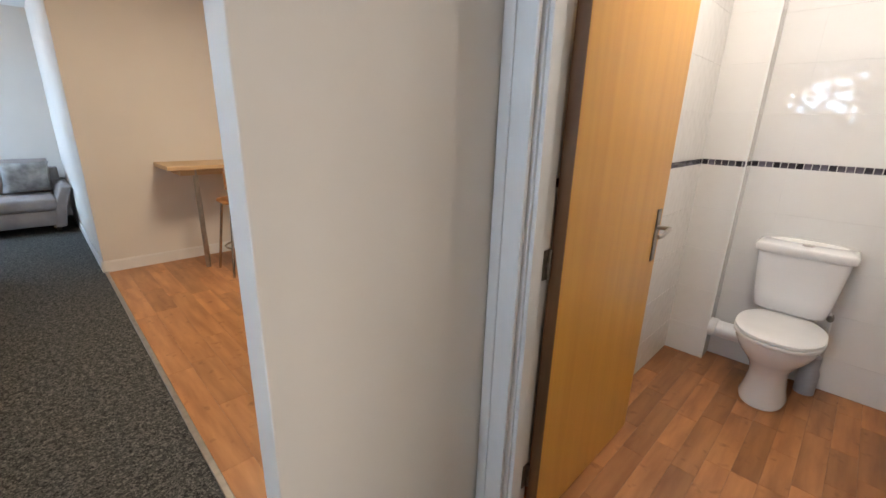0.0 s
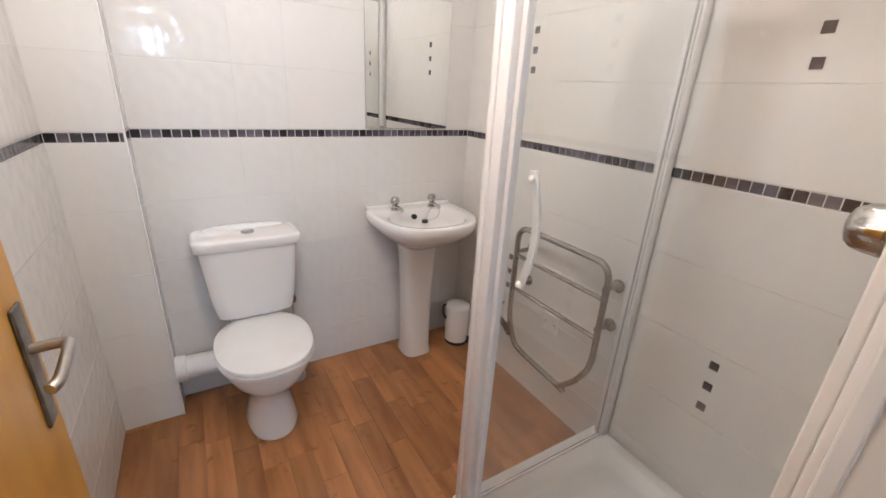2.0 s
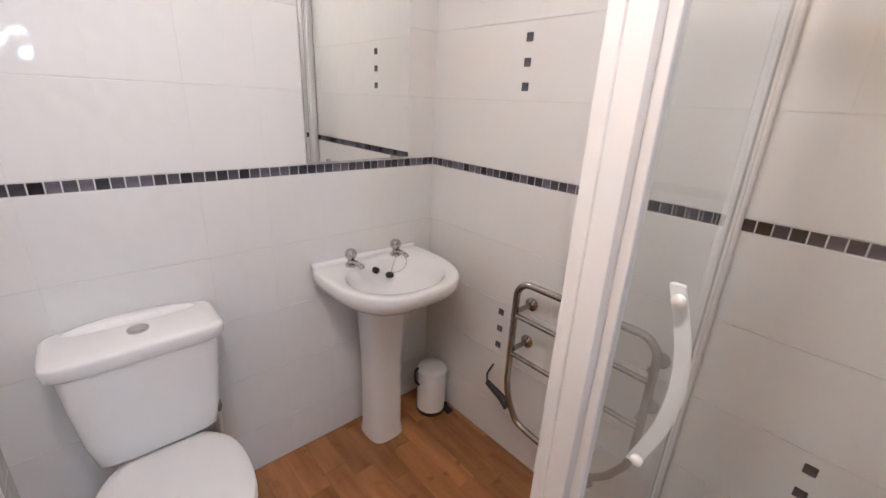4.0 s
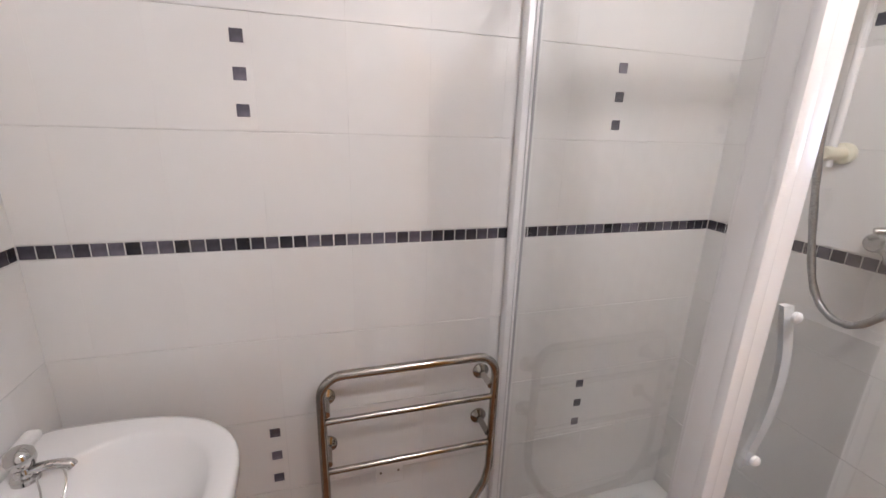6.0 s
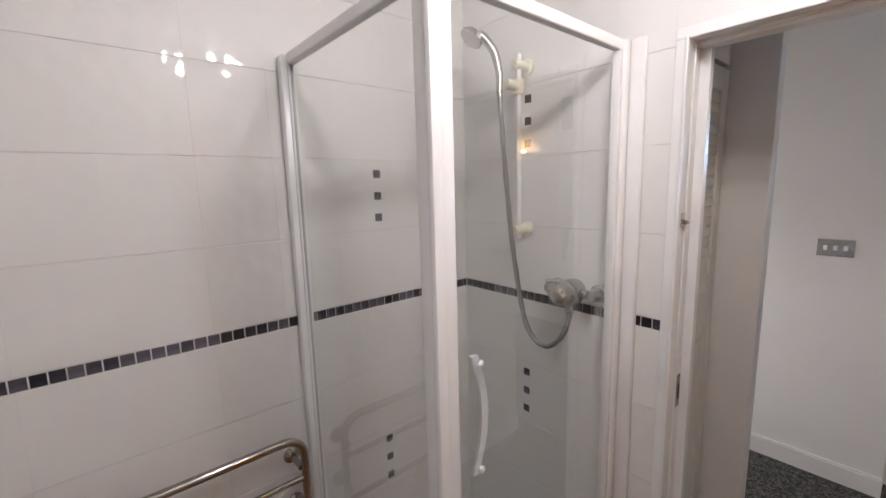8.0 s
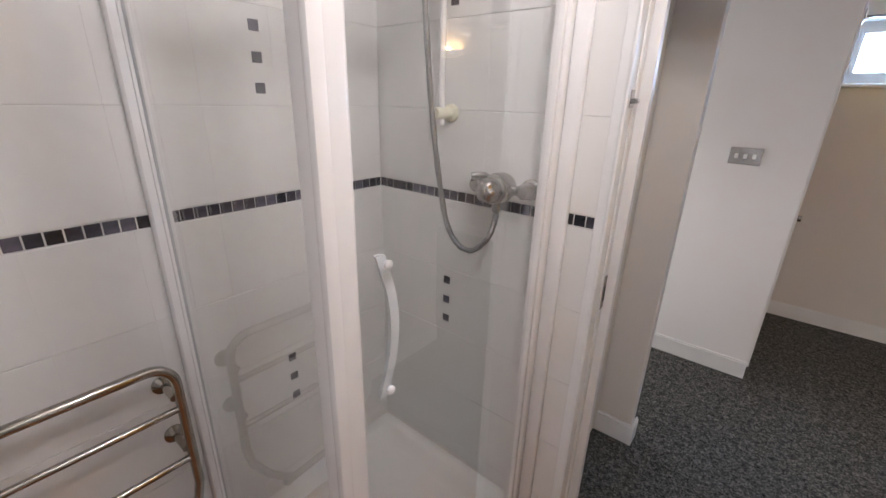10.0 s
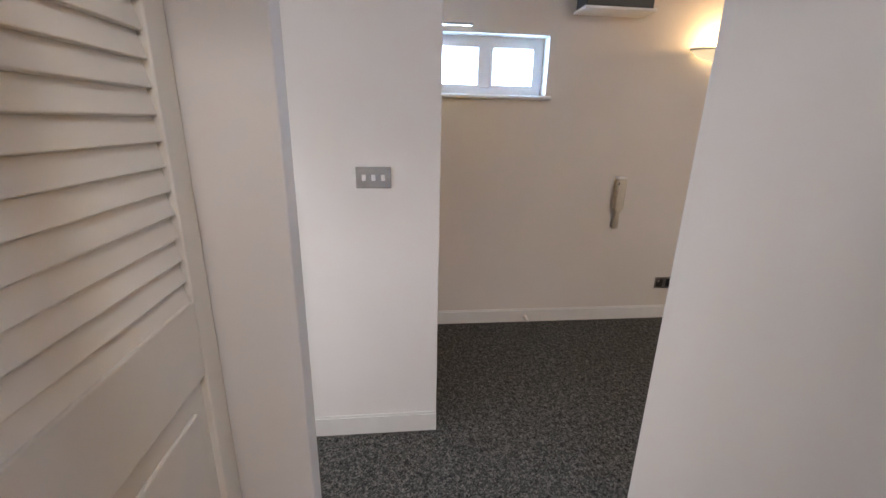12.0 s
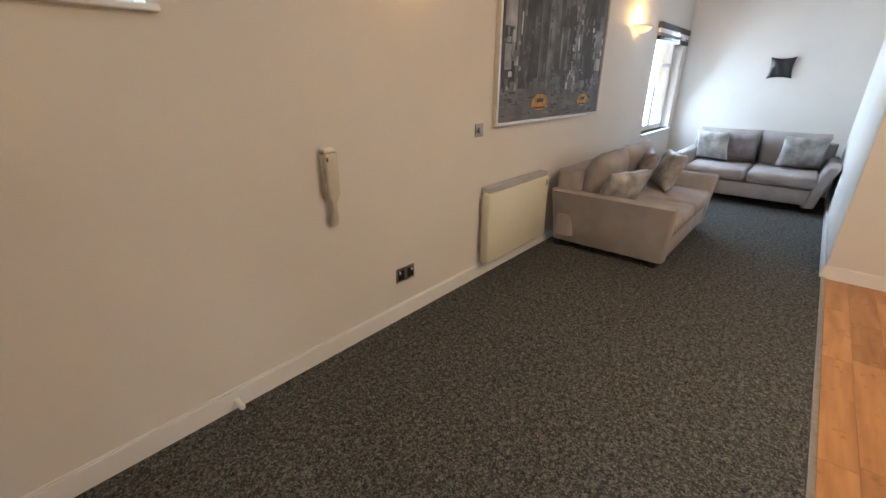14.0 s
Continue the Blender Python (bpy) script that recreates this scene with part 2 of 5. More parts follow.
def thing(name, x, y, z, label, category, group=""):
    ob = new(name)
    ob.matrix_basis = pose(x, y, z)
    ob.empty_display_size = 0.05
    return tagged(ob, label, category, group)


def struct(name, bm, material, label, category, soft=None):
    return tagged(part(name, bm, material, soft=soft), label, category, kind="structure")


# ---- structure ----
YS, YI, YW = -1.874, -4.62, -3.51
XW = -1.70
ZC, ZL = 2.40, 2.62
T = 0.0024
wall_north = struct("wall_north", boxes((-1.85, 0.12, T, 0.14, 0, ZC)), GROUT, "white tiled bathroom wall behind the toilet and basin", "wall")
wall_east = struct("wall_east", boxes((T, 0.12, -1.99, T, 0, ZC)), GROUT, "white tiled bathroom wall with a mosaic band and towel rail", "wall")
wall_west = struct("wall_west", boxes((-1.80, XW - T, -1.99, T, 0, ZL)), GROUT, "white tiled bathroom wall behind the open door", "wall")
OX0, OX1, OZ = -1.605, -0.834, 1.955
wall_south = struct("wall_south", boxes((OX1 + 0.03, T, -1.98, YS - T, 0, ZC), (XW - T, OX0 - 0.03, -1.98, YS - T, 0, ZC), (OX0 - 0.03, OX1 + 0.03, -1.98, YS - T, OZ + 0.03, ZC)),
                    GROUT, "tiled bathroom wall around the doorway and shower valve", "wall")
struct("ceiling_bathroom", boxes((-1.80, 0.12, -1.98, 0.14, ZC, ZC + 0.08)), BATHPAINT, "plain white painted bathroom ceiling", "ceiling")
boxing = struct("wall_pipe_boxing", boxes((XW - T, -1.487 - T, -0.13 + T, T, 0, ZC)), GROUT, "tiled pipe boxing in the corner beside the toilet", "wall")
struct("subfloor_bathroom", boxes((-1.80, 0.12, -1.985, 0.14, -0.08, -0.004)), UNDER, "dark bed under the bathroom planks", "floor")
part("corner_bead", lathe(bmesh.new(), [(0.004, 0.0), (0.004, ZC)], (-1.4895, -0.1275, 0), n=16), GLOSS, boxing, "white plastic corner bead", soft=40)
floor_bath = struct("floor_bathroom", boxes((-1.80, 0.12, -1.985, 0.14, -0.0038, -0.0025)), UNDER, "warm brown wood plank bathroom floor", "floor")

# hall, closet and living room
struct("wall_bathroom_hall_side", boxes((OX1 + 0.03, 0.42, -1.995, -1.981, 0, ZL), (XW - 0.01, OX0 - 0.03, -1.995, -1.981, 0, ZL), (OX0 - 0.03, OX1 + 0.03, -1.995, -1.981, OZ + 0.03, ZL)),
       PAINT, "cream painted hall wall around the bathroom door", "wall")
struct("wall_corridor", boxes((-1.80, -1.71, -2.65, -1.9955, 0, ZL), bev=0.003), PAINT, "cream painted partition between corridor and kitchen", "wall")
struct("wall_closet_pier", boxes((-0.885, 0.42, -2.63, -2.56, 0, ZL), bev=0.003), PAINT, "cream painted pier beside the louvred closet", "wall")
struct("wall_closet_head", boxes((-0.73, -0.67, -2.5595, -1.996, 2.02, ZL)), PAINT, "cream wall above the louvred closet door", "wall")
# closes the unseen alcove; its opening only lets the added fill light in
struct("wall_alcove_end", boxes((0.42, 0.5, -3.61, -3.38, 0, ZL), (0.42, 0.5, -2.72, -1.98, 0, ZL), (0.42, 0.5, -3.38, -2.72, 0, 0.3), (0.42, 0.5, -3.38, -2.72, 1.6, ZL)), PAINT, "plain cream wall around the added alcove fill light", "wall")
struct("wall_switch", boxes((-1.253, 0.42, -3.61, YW, 0, ZL), bev=0.003), BATHPAINT, "white painted wall carrying the steel light switch", "wall")
struct("wall_entrance", boxes((-1.253, -1.10, -3.70, -3.611, 0, ZL), (-1.253, -1.10, YI, -4.54, 0, ZL), (-1.253, -1.10, -4.54, -3.70, 2.04, ZL)), PAINT, "white wall around the entrance door", "wall")
W1 = (-2.05, -1.28, 1.632, 1.995)
W2 = (-8.60, -7.36, 0.77, 2.04)
xs = [-8.95, W2[0], W2[1], W1[0], W1[1], -1.0]
struct("wall_living_south", boxes((xs[0], xs[1], YI - 0.22, YI, 0, ZL), (xs[2], xs[3], YI - 0.22, YI, 0, ZL), (xs[4], xs[5], YI - 0.22, YI, 0, ZL),
       (W2[0], W2[1], YI - 0.22, YI, 0, W2[2]), (W2[0], W2[1], YI - 0.22, YI, W2[3], ZL), (W1[0], W1[1], YI - 0.22, YI, 0, W1[2]), (W1[0], W1[1], YI - 0.22, YI, W1[3], ZL)),
       PAINT, "long cream painted wall with two windows", "wall")
XE = -8.80
struct("wall_living_west", boxes((XE - 0.15, XE, YI, -2.45, 0, ZL)), PAINT, "pale wall at the end of the living room", "wall")
struct("wall_living_north", boxes((XE, -5.75, -2.60, -2.45, 0, ZL)), PAINT, "white partition wall beside the living room", "wall")
struct("wall_kitchen_west", boxes((-5.75, -5.65, -2.60, 0.2, 0, ZL), bev=0.003), PAINT, "cream kitchen end wall with a breakfast bar", "wall")
struct("wall_kitchen_north", boxes((-5.75, -1.80, 0.2, 0.3, 0, ZL)), PAINT, "plain cream kitchen wall", "wall")
struct("wall_kitchen_east", boxes((-1.84, -1.801, -2.0, 0.2, 0, ZL)), PAINT, "plain cream kitchen side wall", "wall")
struct("ceiling_living", boxes((-8.95, 0.5, YI - 0.22, -1.982, ZL, ZL + 0.1), (-8.95, -1.801, -1.982, 0.3, ZL, ZL + 0.1)), BATHPAINT, "plain white painted living room ceiling", "ceiling")
struct("carpet", boxes((XE, 0.42, YI, -2.592, -0.08, 0), (-1.71, 0.42, -2.592, -1.99, -0.08, 0)), CARPET, "dark grey speckled loop pile carpet", "carpet")
struct("subfloor_kitchen", boxes((-5.65, -1.80, -2.590, 0.2, -0.08, -0.004)), UNDER, "dark bed under the kitchen planks", "floor")
floor_kit = struct("floor_kitchen", boxes((-5.65, -1.80, -2.590, 0.2, -0.0038, -0.0025)), UNDER, "warm orange-brown wood plank kitchen floor", "floor")
struct("threshold_strip", boxes((-5.65, -1.80, -2.605, -2.578, 0.0, 0.008), bev=0.003), STEEL, "metal threshold strip between carpet and planks", "trim")
struct("ground", boxes((-300, 300, -300, 300, -3.2, -3.1)), mat("outside_ground", (0.2, 0.2, 0.19), 0.9), "plain grey ground outside", "ground")


def skirting(name, pts, h=0.106, d=0.014):
    """A skirting run: axis-aligned boxes with a rounded top edge."""
    bm = bmesh.new()
    for x0, x1, y0, y1 in pts:
        box(bm, x0, x1, y0, y1, 0, h - 0.012, 0.0)
        if abs(x1 - x0) > abs(y1 - y0):
            box(bm, x0, x1, y0 + (0.004 if d > 0 else 0), y1 - (0.004 if d > 0 else 0), h - 0.012, h, 0.003)
        else:
            box(bm, x0 + 0.004, x1 - 0.004, y0, y1, h - 0.012, h, 0.003)
    return struct(name, bm, GLOSS, "white gloss painted skirting board", "skirting board")


skirting("skirting_living_south", [(XE, -1.253, YI, YI + 0.016)])
skirting("skirting_switch_wall", [(-1.253, 0.42, YW, YW + 0.016)])
skirting("skirting_pier", [(-0.885, -0.72, -2.56, -2.544), (-0.901, -0.885, -2.63, -2.544)])
skirting("skirting_living_west", [(XE, XE + 0.016, YI + 0.016, -2.6)])
skirting("skirting_living_north", [(XE + 0.016, -5.65, -2.616, -2.6)])
skirting("skirting_kitchen_west", [(-5.65, -5.634, -2.6, 0.2)])
skirting("skirting_corridor", [(-1.71, -1.694, -2.65, -2.08)])

# ---- bathroom door and its frame ----
frame_door = struct("door_frame", boxes((OX0 - 0.03, OX0, -1.985, YS + 0.004, 0, OZ), (OX1, OX1 + 0.03, -1.985, YS + 0.004, 0, OZ), (OX0 - 0.03, OX1 + 0.03, -1.985, YS + 0.004, OZ, OZ + 0.03), bev=0.002),
                    GLOSS, "white gloss painted bathroom door lining", "door frame")
part("rebate_bead", boxes((OX1 - 0.005, OX1, -1.922, -1.914, 0, OZ), (OX0 + 0.013, OX1, -1.922, -1.914, OZ - 0.005, OZ), bev=0.002), GLOSS, frame_door)
part("edge_bead", boxes((OX1 - 0.003, OX1 + 0.006, YS - 0.008, YS + 0.010, 0, OZ + 0.006), (OX0, OX1 - 0.003, YS - 0.008, YS + 0.010, OZ - 0.003, OZ + 0.006), bev=0.003), GLOSS, frame_door)
part("door_stop", boxes((OX1 - 0.026, OX1, -1.983, -1.957, 0, OZ - 0.013), (OX0 + 0.013, OX1, -1.975, -1.925, OZ - 0.013, OZ), (OX0, OX0 + 0.013, -1.975, -1.925, 0, OZ), bev=0.002), GLOSS, frame_door)


def architrave(y0, y1, sign, xl=None):
    """Moulded door surround on one face of the wall."""
    w = 0.062
    for a, b, s in ((OX1 + 0.006, OX1 + 0.034, 1), ((OX0 - 0.006 - w) if xl is None else xl, OX0 - 0.006, -1)):
        if sign > 0 and s > 0:
            continue
        inner, outer = (a, b) if s > 0 else (b, a)
        bm = boxes((a, b, y0, y1, 0, OZ + 0.006 + w), bev=0.003)
        mid = inner + (outer - inner) * 0.62
        lo, hi = sorted((mid, outer))
        yy = (y1, y1 + 0.007) if sign > 0 else (y0 - 0.007, y0)
        box(bm, lo, hi, yy[0], yy[1], 0, OZ + 0.006 + w, 0.003)
        part("architrave", bm, GLOSS, frame_door)
    bm = boxes((OX0 - 0.006, OX1 + 0.006, y0, y1, OZ + 0.006, OZ + 0.006 + w), bev=0.003)
    yy = (y1, y1 + 0.007) if sign > 0 else (y0 - 0.007, y0)
    box(bm, OX0 - 0.006, OX1 + 0.006, yy[0], yy[1], OZ + 0.045, OZ + 0.006 + w, 0.003)
    part("architrave", bm, GLOSS, frame_door)


architrave(-2.011, -1.9955, -1, xl=-1.706)

door = thing("bathroom_door", -1.58, -1.86, 0.006, "open honey-oak veneer bathroom door with a steel lever", "door")
LX0, LX1, LY0, LY1 = -1.60, -1.56, -1.868, -1.098
part("leaf", boxes((LX0, LX1, LY0 + 0.004, LY1, 0.008, 1.945), bev=0.002), DOORWOOD, door)
part("lipping", boxes((LX0 + 0.001, LX1 - 0.001, LY0, LY0 + 0.004, 0.008, 1.945)), DOOREDGE, door, "dark oak hinge edge")
plate = part("handle_plate", boxes((LX1, LX1 + 0.006, -1.165, -1.125, 0.845, 1.06), bev=0.003), DARKSTEEL, door, "aged steel lever plate")
bm = tube(bmesh.new(), smooth_path([(LX1, -1.146, 0.985), (LX1 + 0.035, -1.146, 0.987), (LX1 + 0.052, -1.152, 0.988), (LX1 + 0.056, -1.185, 0.986), (LX1 + 0.054, -1.235, 0.975), (LX1 + 0.046, -1.252, 0.972)]), 0.009)
part("lever", bm, STEEL, plate, "brushed steel lever", soft=50)
bm = boxes((LX0 - 0.006, LX0, -1.165, -1.125, 0.845, 1.06), bev=0.002)
part("handle_plate", bm, DARKSTEEL, door)
for z in (0.22, 0.98, 1.76):
    hinge = lathe(bmesh.new(), [(0.006, -0.045), (0.006, 0.045)], (-1.598, -1.876, z), n=10)
    box(hinge, -1.6035, -1.6005, -1.90, -1.868, z - 0.045, z + 0.045)
    part("hinge", hinge, DARKSTEEL, door)

strike = tagged(part("strike_plate", boxes((OX1 - 0.0025, OX1, -1.955, -1.925, 0.93, 1.03), (OX1 - 0.006, OX1 - 0.0025, -1.929, -1.924, 0.945, 1.015), bev=0.001), DARKSTEEL), "worn steel strike plate screwed to the door jamb", "strike plate")
part("latch_hole", boxes((OX1 - 0.0035, OX1 - 0.0026, -1.949, -1.934, 0.955, 1.0)), HOLEDARK, strike)
catch = thing("door_bolt", -0.84, -1.90, 1.49, "small chrome bolt keep screwed to the door architrave", "bolt")
part("base", boxes((OX1 - 0.003, OX1, -1.915, -1.890, 1.473, 1.513), bev=0.001), CHROME, catch)
part("bolt_head", lathe(bmesh.new(), [(0.006, -0.016), (0.008, 0.0), (0.006, 0.012)], (OX1 - 0.012, -1.892, 1.488), 'y', 14), CHROME, catch, soft=40)
part("bolt_neck", boxes((OX1 - 0.012, OX1 - 0.003, -1.905, -1.893, 1.482, 1.494), bev=0.002), CHROME, catch)

# ---- bathroom things ----


def build_toilet():
    th = thing("toilet", -1.15, -0.3, 0, "white close-coupled ceramic toilet with its lid down", "toilet")
    cx = -1.152
    # pan: a foot that narrows to a waist and opens into the bowl
    prof = [(0.0, -0.30, 0.100, 0.17, 0.165), (0.02, -0.30, 0.104, 0.17, 0.168), (0.06, -0.30, 0.092, 0.16, 0.150), (0.14, -0.30, 0.082, 0.15, 0.125), (0.20, -0.31, 0.088, 0.16, 0.140),
            (0.26, -0.32, 0.118, 0.19, 0.185), (0.31, -0.33, 0.152, 0.21, 0.225), (0.355, -0.335, 0.172, 0.22, 0.238), (0.385, -0.335, 0.176, 0.22, 0.240)]
    part("pan", loft(bmesh.new(), [ring(cx, y, z, rx, ry, 2.2, 36, fr) for z, y, rx, ry, fr in prof]), CERAMIC, th, soft=60)
    part("seat", loft(bmesh.new(), [ring(cx, -0.345, z, rx, 0.21, 2.35, 40, fr) for z, rx, fr in ((0.386, 0.176, 0.232), (0.392, 0.184, 0.240), (0.404, 0.184, 0.240), (0.408, 0.178, 0.234))]), PVC, th, "white plastic seat", soft=50)
    part("lid", loft(bmesh.new(), [ring(cx, -0.345, z, rx, 0.205, 2.35, 40, fr) for z, rx, fr in ((0.4095, 0.176, 0.232), (0.414, 0.183, 0.239), (0.424, 0.181, 0.237), (0.431, 0.166, 0.222), (0.434, 0.12, 0.17))]), PVC, th, "glossy white plastic lid", soft=50)
    for dx in (-0.075, 0.075):
        part("hinge", lathe(bmesh.new(), [(0.012, -0.03), (0.014, 0), (0.012, 0.03)], (cx + dx, -0.135, 0.425), 'x', 14), PVC, th, soft=40)
    # cistern tapers downwards
    cy = -0.108
    part("cistern", loft(bmesh.new(), [ring(cx, cy, z, rx, ry, 6.5, 40) for z, rx, ry in ((0.44, 0.135, 0.070), (0.455, 0.152, 0.082), (0.53, 0.166, 0.088), (0.66, 0.180, 0.094), (0.765, 0.188, 0.097))]), CERAMIC, th, soft=50)
    tank = part("cistern_lid", loft(bmesh.new(), [ring(cx, cy, z, rx, ry, 7, 44) for z, rx, ry in ((0.757, 0.194, 0.101), (0.763, 0.204, 0.105), (0.792, 0.206, 0.106), (0.800, 0.202, 0.103), (0.803, 0.19, 0.095))]), CERAMIC, th, soft=50)
    hump = [ring(cx, -0.035, z, rx, ry, 2.4, 36) for z, rx, ry in ((0.800, 0.165, 0.030), (0.808, 0.15, 0.027), (0.816, 0.11, 0.022), (0.819, 0.06, 0.016))]
    part("cistern_lid_ridge", loft(bmesh.new(), hump), CERAMIC, tank, soft=60)
    part("flush_button", lathe(bmesh.new(), [(0.026, 0.802), (0.026, 0.808), (0.022, 0.811), (0.002, 0.811)], (cx + 0.005, -0.115, 0), n=24), CHROME, th, "chrome dual flush button", soft=40)
    # soil pipe into the boxing
    bm = lathe(bmesh.new(), [(0.056, -1.487), (0.056, -1.45), (0.049, -1.448), (0.049, -1.23)], (0, -0.10, 0.215), 'x', 24)
    part("waste_pipe", bm, PVC, th, "white plastic soil pipe", soft=40)
    bm = tube(bmesh.new(), smooth_path([(-0.995, -0.06, 0.47), (-0.985, -0.07, 0.44), (-0.98, -0.06, 0.36), (-0.985, -0.05, 0.2), (-0.985, -0.04, 0.0)]), 0.008)
    part("inlet_pipe", bm, PVC, th, "white inlet pipe", soft=50)
    bm = lathe(bmesh.new(), [(0.014, -0.03), (0.016, 0), (0.014, 0.03)], (-0.985, -0.065, 0.44), 'y', 14)
    box(bm, -0.992, -0.978, -0.11, -0.085, 0.43, 0.455, 0.003)
    part("isolation_valve", bm, DARKSTEEL, th, "tarnished metal valve", soft=40)
    part("waste_boot", lathe(bmesh.new(), [(0.045, 0.0), (0.045, 0.12), (0.036, 0.15), (0.034, 0.22)], (-1.0, -0.09, 0), n=20), GREYPVC, th, "grey plastic waste boot", soft=40)
    part("connector", loft(bmesh.new(), [ring(cx, -0.10, z, 0.11, 0.05, 4, 24) for z in (0.386, 0.445)]), GREYPVC, th, "dark gasket between pan and cistern")


build_toilet()


def build_basin():
    th = thing("washbasin", -0.335, -0.15, 0, "white ceramic pedestal washbasin with two chrome taps", "washbasin")
    cx = -0.352
    n = 48

    def outline(z, sx, sy, dy=0.0):
        pts = []
        for i in range(n):
            a = 2 * math.pi * i / n
            c, s = math.cos(a), math.sin(a)
            p = 6.5 if s > 0 else 3.0
            x = 0.253 * math.copysign(abs(c) ** (2 / p), c)
            y = (0.13 if s > 0 else 0.308) * math.copysign(abs(s) ** (2 / p), s)
            if s < 0:
                x *= 1 - 0.10 * (y / -0.308) ** 2
            pts.append((cx + x * sx, -0.133 + dy + y * sy, z))
        return pts

    def bowl(z, rx, ry, dy):
        return [(cx + rx * math.copysign(abs(math.cos(2 * math.pi * i / n)) ** 0.85, math.cos(2 * math.pi * i / n)), -0.215 + dy + ry * math.sin(2 * math.pi * i / n), z) for i in range(n)]

    loops = [outline(0.655, 0.42, 0.38), outline(0.68, 0.55, 0.5), outline(0.73, 0.82, 0.80), outline(0.765, 0.96, 0.955), outline(0.79, 1.0, 1.0), outline(0.814, 1.0, 1.0), outline(0.822, 0.985, 0.985), outline(0.823, 0.955, 0.955),
             bowl(0.819, 0.202, 0.170, -0.015), bowl(0.811, 0.190, 0.160, -0.013), bowl(0.765, 0.176, 0.142, -0.005), bowl(0.715, 0.134, 0.098, 0.008), bowl(0.690, 0.070, 0.048, 0.02), bowl(0.684, 0.020, 0.018, 0.025)]
    body = part("bowl", loft(bmesh.new(), loops), CERAMIC, th, soft=70)
    bm = box(bmesh.new(), cx - 0.24, cx + 0.24, -0.034, -0.002, 0.812, 0.838, 0.008, 3)
    part("upstand", bm, CERAMIC, body, soft=50)
    part("pedestal", loft(bmesh.new(), [ring(cx, -0.115, z, rx, ry, 3.4, 28, fr) for z, rx, ry, fr in ((0.0, 0.082, 0.075, 0.092), (0.012, 0.082, 0.075, 0.092), (0.05, 0.076, 0.07, 0.082), (0.4, 0.078, 0.07, 0.080), (0.60, 0.088, 0.08, 0.094), (0.668, 0.10, 0.09, 0.105))]), CERAMIC, th, soft=60)
    for dx in (-0.105, 0.105):
        x = cx + dx
        tap = part("tap", lathe(bmesh.new(), [(0.022, 0.820), (0.022, 0.828), (0.015, 0.832), (0.013, 0.843), (0.011, 0.847)], (x, -0.072, 0), n=20), CHROME, th, "chrome pillar tap", soft=40)
        bm = tube(bmesh.new(), smooth_path([(x, -0.075, 0.838), (x + 0.004, -0.105, 0.841), (x + 0.008, -0.135, 0.836), (x + 0.008, -0.142, 0.828)]), 0.0095)
        part("spout", bm, CHROME, tap, soft=50)
        part("tap_head", lathe(bmesh.new(), [(0.011, 0.846), (0.020, 0.853), (0.0235, 0.866), (0.021, 0.880), (0.013, 0.888), (0.002, 0.890)], (x, -0.072, 0), n=20), CHROME, tap, soft=60)
    part("overflow", lathe(bmesh.new(), [(0.0135, -0.075), (0.0135, -0.0905), (0.010, -0.092), (0.002, -0.092)], (cx, 0, 0.778), 'y', 18), HOLEDARK, th, "dark overflow hole")
    part("waste", lathe(bmesh.new(), [(0.027, 0.686), (0.027, 0.693), (0.018, 0.694), (0.016, 0.690), (0.002, 0.690)], (cx, -0.19, 0), n=20), DARKSTEEL, th, "chrome waste ring", soft=40)
    part("waste_hole", lathe(bmesh.new(), [(0.013, 0.6902), (0.013, 0.6912), (0.001, 0.6912)], (cx, -0.19, 0), n=16), HOLEDARK, th, "dark waste hole")
    part("plug", lathe(bmesh.new(), [(0.016, -0.008), (0.018, 0.0), (0.014, 0.008), (0.002, 0.010)], (cx + 0.05, -0.110, 0.756), n=16), BLACK, th, "black rubber plug", soft=40)
    bm = bmesh.new()
    tube(bm, smooth_path([(cx + 0.105, -0.085, 0.83), (cx + 0.085, -0.10, 0.815), (cx + 0.07, -0.108, 0.80), (cx + 0.055, -0.112, 0.766)]), 0.0018, 6)
    tube(bm, smooth_path([(cx + 0.105, -0.085, 0.83), (cx + 0.125, -0.112, 0.822), (cx + 0.128, -0.117, 0.79), (cx + 0.10, -0.118, 0.765), (cx + 0.052, -0.114, 0.764)]), 0.0018, 6)
    part("plug_chain", bm, STEEL, th, "fine metal ball chain")


build_basin()

mir = thing("mirror", -0.36, -0.008, 1.215, "frameless rectangular bathroom mirror resting on the mosaic band", "mirror")
part("glass", boxes((-0.578, -0.142, -0.009, -0.003, 1.214, 1.79), bev=0.0015), MIRROR, mir)
part("edge_backing", boxes((-0.580, -0.140, -0.0032, -0.0005, 1.212, 1.792)), STEEL, mir, "thin silver edge")
for x in (-0.50, -0.22):
    part("clip", boxes((x - 0.008, x + 0.008, -0.012, -0.009, 1.212, 1.224), bev=0.001), CHROME, mir)


